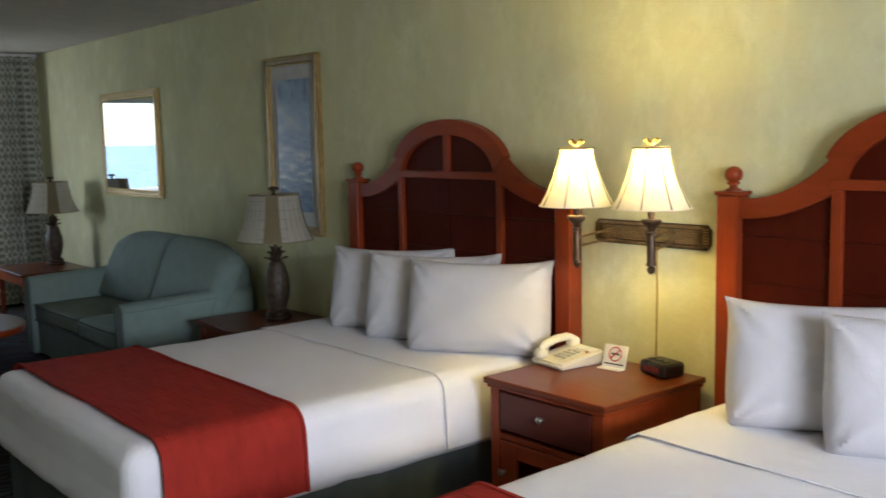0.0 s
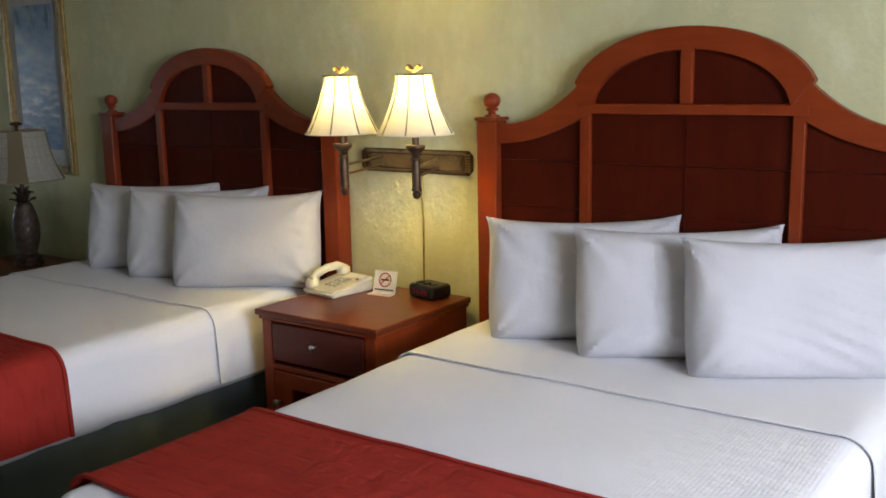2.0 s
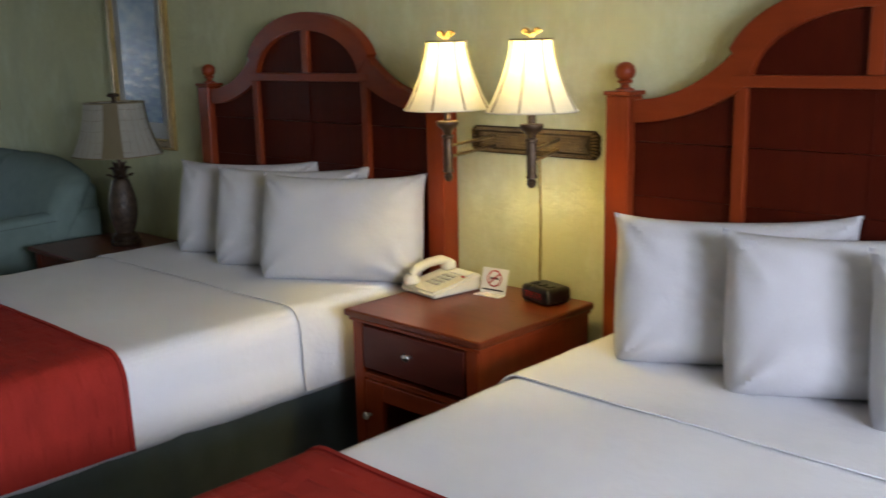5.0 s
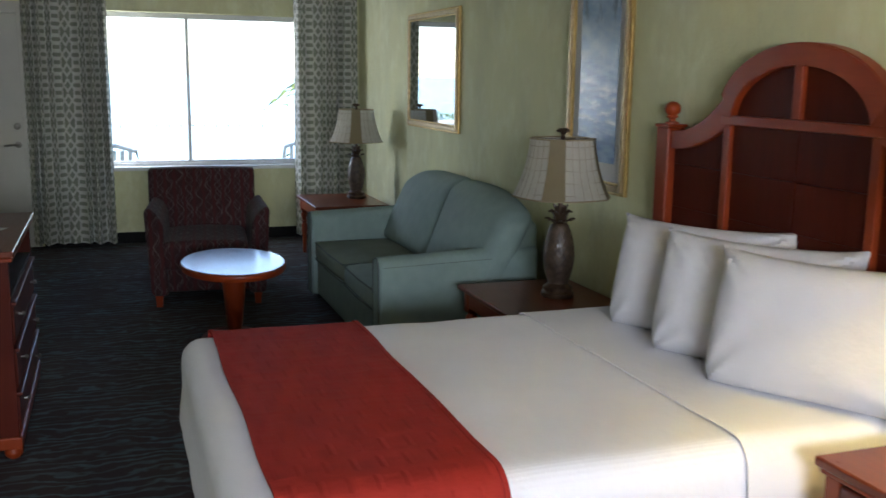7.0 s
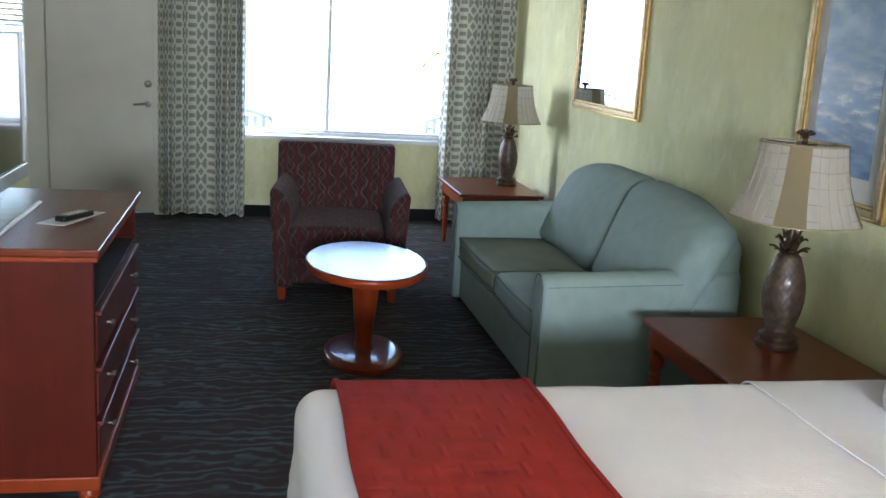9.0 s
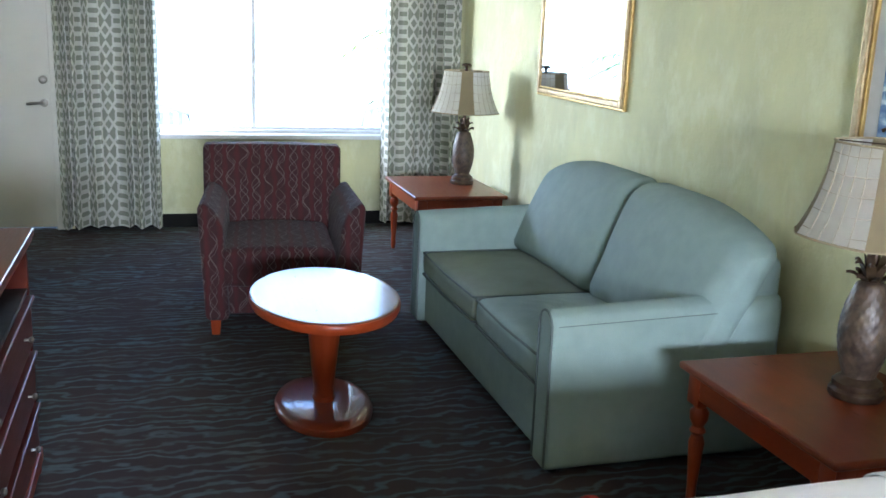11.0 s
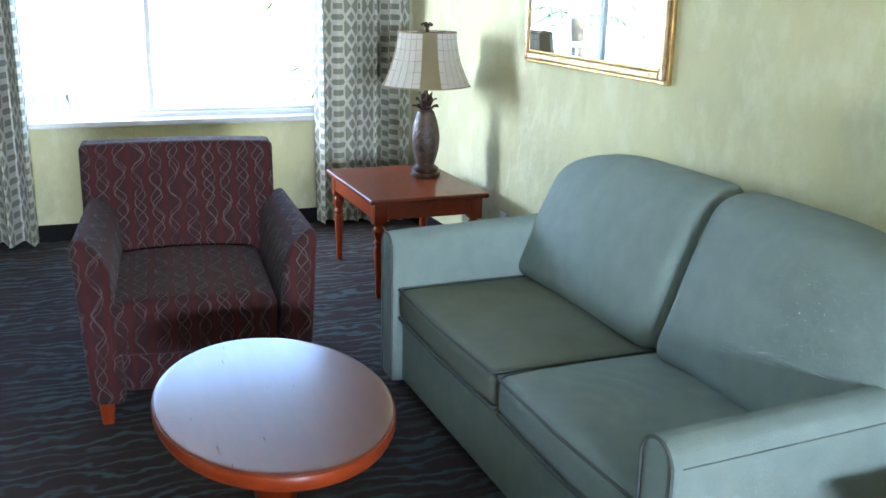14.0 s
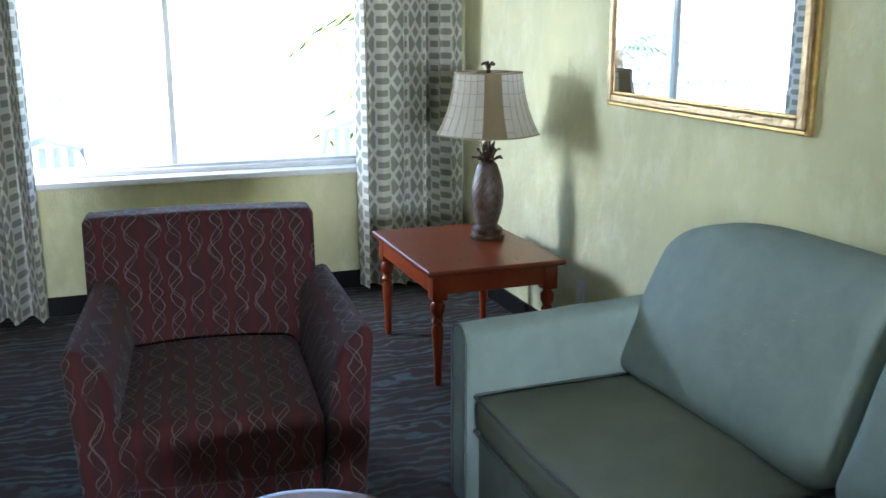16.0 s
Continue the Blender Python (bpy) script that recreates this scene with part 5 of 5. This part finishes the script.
# ---- curtains ----
def make_curtain(x0, x1, y, folds, seed):
    bm = bmesh.new()
    n, m = folds * 24, 24
    uv = bm.loops.layers.uv.new("UVMap")
    rows, us = [], []
    for j in range(m + 1):
        z = 0.025 + (2.43 - 0.025) * j / m
        t = j / m
        row = []
        acc, last, ul = 0.0, None, []
        for i in range(n + 1):
            s = i / n
            ph = 2 * math.pi * folds * s + 0.7 * math.sin(5 * s + seed) + 0.5 * noise.noise(Vector((s * 3, t * 2.0, seed)))
            amp = 0.072 * (0.72 + 0.45 * math.sin(9 * s + seed)) * (0.85 + 0.25 * (1 - t))
            x = x0 + (x1 - x0) * s + 0.010 * math.sin(ph) + 0.012 * (1 - t) * math.sin(ph * 0.5 + seed)
            yy = y + amp * (1.0 - 2.0 * math.sqrt(math.sin(ph / 2) ** 2 + 0.012))
            p = Vector((x, yy, 0))
            if last is not None:
                acc += (p - last).length
            last = p
            ul.append(acc)
            row.append(bm.verts.new((x, yy, z + 0.012 * math.sin(3 * s + seed) * (j == 0))))
        rows.append(row)
        us.append(ul)
    mean = [sum(us[j][i] for j in range(m + 1)) / (m + 1) for i in range(n + 1)]
    for j in range(m):
        for i in range(n):
            f = bm.faces.new((rows[j][i], rows[j][i + 1], rows[j + 1][i + 1], rows[j + 1][i]))
            for lp, (a, b) in zip(f.loops, ((i, j), (i + 1, j), (i + 1, j + 1), (i, j + 1))):
                lp[uv].uv = (mean[a], rows[b][a].co.z)
    # lining behind the printed cloth, closed along the hems
    lining = [[bm.verts.new(v.co + Vector((0, 0.006, 0))) for v in row] for row in rows]
    for j in range(m):
        for i in range(n):
            f = bm.faces.new((lining[j][i], lining[j + 1][i], lining[j + 1][i + 1], lining[j][i + 1]))
            for lp, (a, b) in zip(f.loops, ((i, j), (i, j + 1), (i + 1, j + 1), (i + 1, j))):
                lp[uv].uv = (mean[a], rows[b][a].co.z)
        bm.faces.new((rows[j][0], rows[j + 1][0], lining[j + 1][0], lining[j][0]))
        bm.faces.new((rows[j][n], lining[j][n], lining[j + 1][n], rows[j + 1][n]))
    for i in range(n):
        bm.faces.new((rows[0][i], lining[0][i], lining[0][i + 1], rows[0][i + 1]))
    ob = thing("curtain", ((x0 + x1) / 2, y, 0), "floor-length grey and white trellis-print curtain drawn aside", "curtain", "window curtains")
    c = part("cloth", bm, M["curtain"], ob, "", True, (-(x0 + x1) / 2, -y, 0))
    part("track", box(x0 - 0.02 - (x0 + x1) / 2, x1 + 0.02 - (x0 + x1) / 2, -0.02, 0.02, 2.428, 2.457, 0.003), M["alu"], ob)
    return ob


make_curtain(0.50, 1.195, 10.09, 7, 0.3)
make_curtain(2.79, 3.39, 10.09, 6, 1.9)


# ---- framed print and mirror ----
def make_frame(name, y0, y1, z0, z1, label, cat, art):
    fr = thing(name, (XE, (y0 + y1) / 2, z0), label, cat)
    hw, hh = (y1 - y0) / 2, z1 - z0
    for inset, wd, x, mat, nm in ((0.0, 0.016, 0.022, M["gold"], "outer_moulding"), (0.016, 0.030, 0.034, M["silver"], "carved_moulding"), (0.046, 0.012, 0.024, M["gold"], "inner_moulding")):
        i0, i1 = inset, inset + wd
        for ya, yb, za, zb in ((-hw + i0, -hw + i1, i0, hh - i0), (hw - i1, hw - i0, i0, hh - i0), (-hw + i1, hw - i1, i0, i1), (-hw + i1, hw - i1, hh - i1, hh - i0)):
            part(nm, box(-x, -0.002, ya, yb, za, zb, min(0.006, wd / 3), 3), mat, fr)
    i1 = 0.058
    part("backing", box(-0.008, -0.001, -hw + i1, hw - i1, i1, hh - i1), M["mat"], fr)
    if art:
        part("mat_board", box(-0.0105, -0.0085, -hw + i1, hw - i1, i1, hh - i1), M["mat"], fr, "pale grey mat")
        m_ = 0.062
        part("print", box(-0.013, -0.011, -hw + i1 + m_, hw - i1 - m_, i1 + 0.085, hh - i1 - 0.085), M["art"], fr, "blue seascape print")
    else:
        g = part("mirror_glass", box(-0.0025, 0.0025, -hw + i1, hw - i1, i1, hh - i1), M["mirror"], fr, "silvered glass")
        g.matrix_basis = pose(-0.019, 0, 0, 0, 0, 0.2)
    return fr


make_frame("framed_picture", 5.105, 5.725, 0.985, 2.085, "gold framed blue beach print with grey mat on wall", "picture", True)
make_frame("wall_mirror", 7.365, 8.525, 1.14, 1.995, "rectangular mirror in carved gilt frame on the wall", "mirror", False)

ot = thing("wall_outlet", (XE, 8.72, 0.30), "white electric outlet low on the wall", "outlet")
part("plate", box(-0.008, -0.001, -0.037, 0.037, -0.06, 0.06, 0.003), M["white"], ot)
for z in (-0.022, 0.022):
    part("socket", box(-0.011, -0.0085, -0.016, 0.016, z - 0.013, z + 0.013, 0.002), M["paper"], ot)

# ---- outside ----
GZ = -6.0
struct("ground", box(-400, 400, YN + 0.3, 4000, GZ - 1, GZ), M["grass"], "sunlit scrubby green ground below")
struct("water", box(-3000, 3000, 70, 4600, GZ - 0.5, GZ + 0.15), M["sea"], "flat blue sea reaching the horizon")
struct("balcony", box(XW - 1, XE + 1.5, YN + 0.25, 12.05, -0.25, -0.06), M["concrete"], "pale concrete balcony floor")
rl = thing("balcony_railing", (0, 11.95, -0.06), "white metal balcony railing with upright bars", "railing")
part("top_rail", box(XW - 1, XE + 1.5, -0.03, 0.03, 1.03, 1.075, 0.006), M["white"], rl)
part("bottom_rail", box(XW - 1, XE + 1.5, -0.02, 0.02, 0.08, 0.12, 0.005), M["white"], rl)
x = XW - 0.95
while x < XE + 1.5:
    part("bar", box(x - 0.009, x + 0.009, -0.009, 0.009, 0.121, 1.029), M["white"], rl)
    x += 0.125


def make_patio_chair(x, y, rz):
    pc = thing("patio_chair", (x, y, -0.06), "white resin patio chair with slatted back on balcony", "chair", "balcony chairs", rz)
    part("seat", soft_box(0, 0, 0.40, 0.48, 0.46, 0.03, 0.012, 4), M["white"], pc, "", True)
    pts = [(-0.24, 0.22, 0.42), (-0.25, 0.27, 0.65), (-0.20, 0.30, 0.84), (0, 0.31, 0.90), (0.20, 0.30, 0.84), (0.25, 0.27, 0.65), (0.24, 0.22, 0.42)]
    part("back_frame", tube(pts, 0.02, 8), M["white"], pc, "", True)
    for k in range(-2, 3):
        part("back_slat", box(k * 0.075 - 0.02, k * 0.075 + 0.02, 0.255, 0.268, 0.43, 0.85, 0.004), M["white"], pc)
    for s in (-1, 1):
        part("armrest", tube([(s * 0.25, 0.24, 0.63), (s * 0.28, 0.0, 0.64), (s * 0.27, -0.20, 0.62), (s * 0.25, -0.24, 0.42)], 0.018, 8), M["white"], pc, "", True)
        for yy in (-0.2, 0.2):
            part("leg", tube([(s * 0.22, yy, 0.40), (s * 0.25, yy * 1.2, 0.0)], 0.02, 8), M["white"], pc, "", True)
    return pc


make_patio_chair(1.13, 11.05, -165)
make_patio_chair(3.25, 11.35, 140)


def make_palm(x, y, h, seed):
    rnd = random.Random(seed)
    pm = thing("palm_tree", (x, y, GZ), "tall palm with a loose crown of sunlit fronds", "palm tree", "palms outside")
    part("trunk", tube([(0.1 * math.sin(k * 0.7), 0.06 * k, h * k / 8) for k in range(9)], 0.16, 10), M["bark"], pm, "", True)
    cx, cy = 0.1 * math.sin(5.6), 0.48
    bm = bmesh.new()
    for k in range(17):
        a = 2 * math.pi * k / 17 + rnd.uniform(-0.15, 0.15)
        ln, lift = rnd.uniform(1.7, 2.4), rnd.uniform(-0.1, 1.0)
        for i in range(15):
            t = i / 14
            r = ln * t
            z = h + lift * 1.6 * t - 2.0 * t * t * (1.2 - 0.5 * lift)
            p = Vector((cx + r * math.cos(a), cy + r * math.sin(a), z))
            if i > 1:
                for s in (-1, 1):
                    wl = 0.55 * math.sin(math.pi * min(1, t * 0.9 + 0.12)) * rnd.uniform(0.8, 1.15)
                    side = Vector((-math.sin(a), math.cos(a), 0)) * s
                    fwd = Vector((math.cos(a), math.sin(a), 0))
                    tip = p + side * wl * 0.8 + fwd * wl * 0.45 - Vector((0, 0, wl * rnd.uniform(0.25, 0.6)))
                    bm.faces.new([bm.verts.new(q) for q in (p - fwd * 0.03, p + fwd * 0.03, tip)])
    part("crown", bm, M["leaf"], pm, "yellow-green fronds")
    return pm


for x, y, h, s in ((4.75, 12.75, 7.4, 1), (-2.5, 26.0, 6.3, 2), (13.0, 24.0, 6.0, 4), (17.0, 30.0, 6.4, 5), (-6.0, 24.0, 6.8, 6)):
    make_palm(x, y, h, s)


def make_bush(x, y, r, seed, h=3.6):
    rnd = random.Random(seed)
    tr = thing("shore_tree", (x, y, GZ), "broad sunlit green shore tree", "tree", "shore trees")
    bm = tube([(0, 0, 0), (0.1, 0.05, 0.4 * h), (0, 0.1, h - 1.0)], 0.18, 8)
    for k in range(6):
        a = k * 1.05
        add_tube(bm, [(0, 0.08, h - 1.4), (0.8 * math.cos(a), 0.8 * math.sin(a), h - 0.2)], 0.06, 6)
    part("trunk", bm, M["bark"], tr)
    bm = bmesh.new()
    for k in range(2600):
        d = Vector((rnd.gauss(0, 1), rnd.gauss(0, 1), rnd.gauss(0, 0.7)))
        d = d.normalized() * r * rnd.uniform(0.55, 1.05) * (1 + 0.3 * noise.noise(d.normalized() * 2 + Vector((seed, 0, 0))))
        c = Vector((0, 0, h)) + Vector((d.x, d.y, d.z * 0.55))
        u = Vector((rnd.gauss(0, 1), rnd.gauss(0, 1), rnd.gauss(0, 1))).normalized()
        w = u.cross(Vector((rnd.gauss(0, 1), rnd.gauss(0, 1), 1))).normalized()
        bm.faces.new([bm.verts.new(c + q) for q in (u * 0.19, w * 0.08, -u * 0.19, -w * 0.08)])
    part("crown", bm, M["leaf"], tr, "loose green foliage")
    return tr


for x, y, r, sd, h in ((9.0, 21.0, 2.4, 1, 3.6), (12.5, 19.5, 2.2, 2, 3.6), (-4.6, 24.0, 2.0, 5, 3.7), (-8.0, 27.0, 2.5, 6, 3.7), (16.0, 26.0, 3.0, 7, 4.5)):
    make_bush(x, y, r, sd, h)
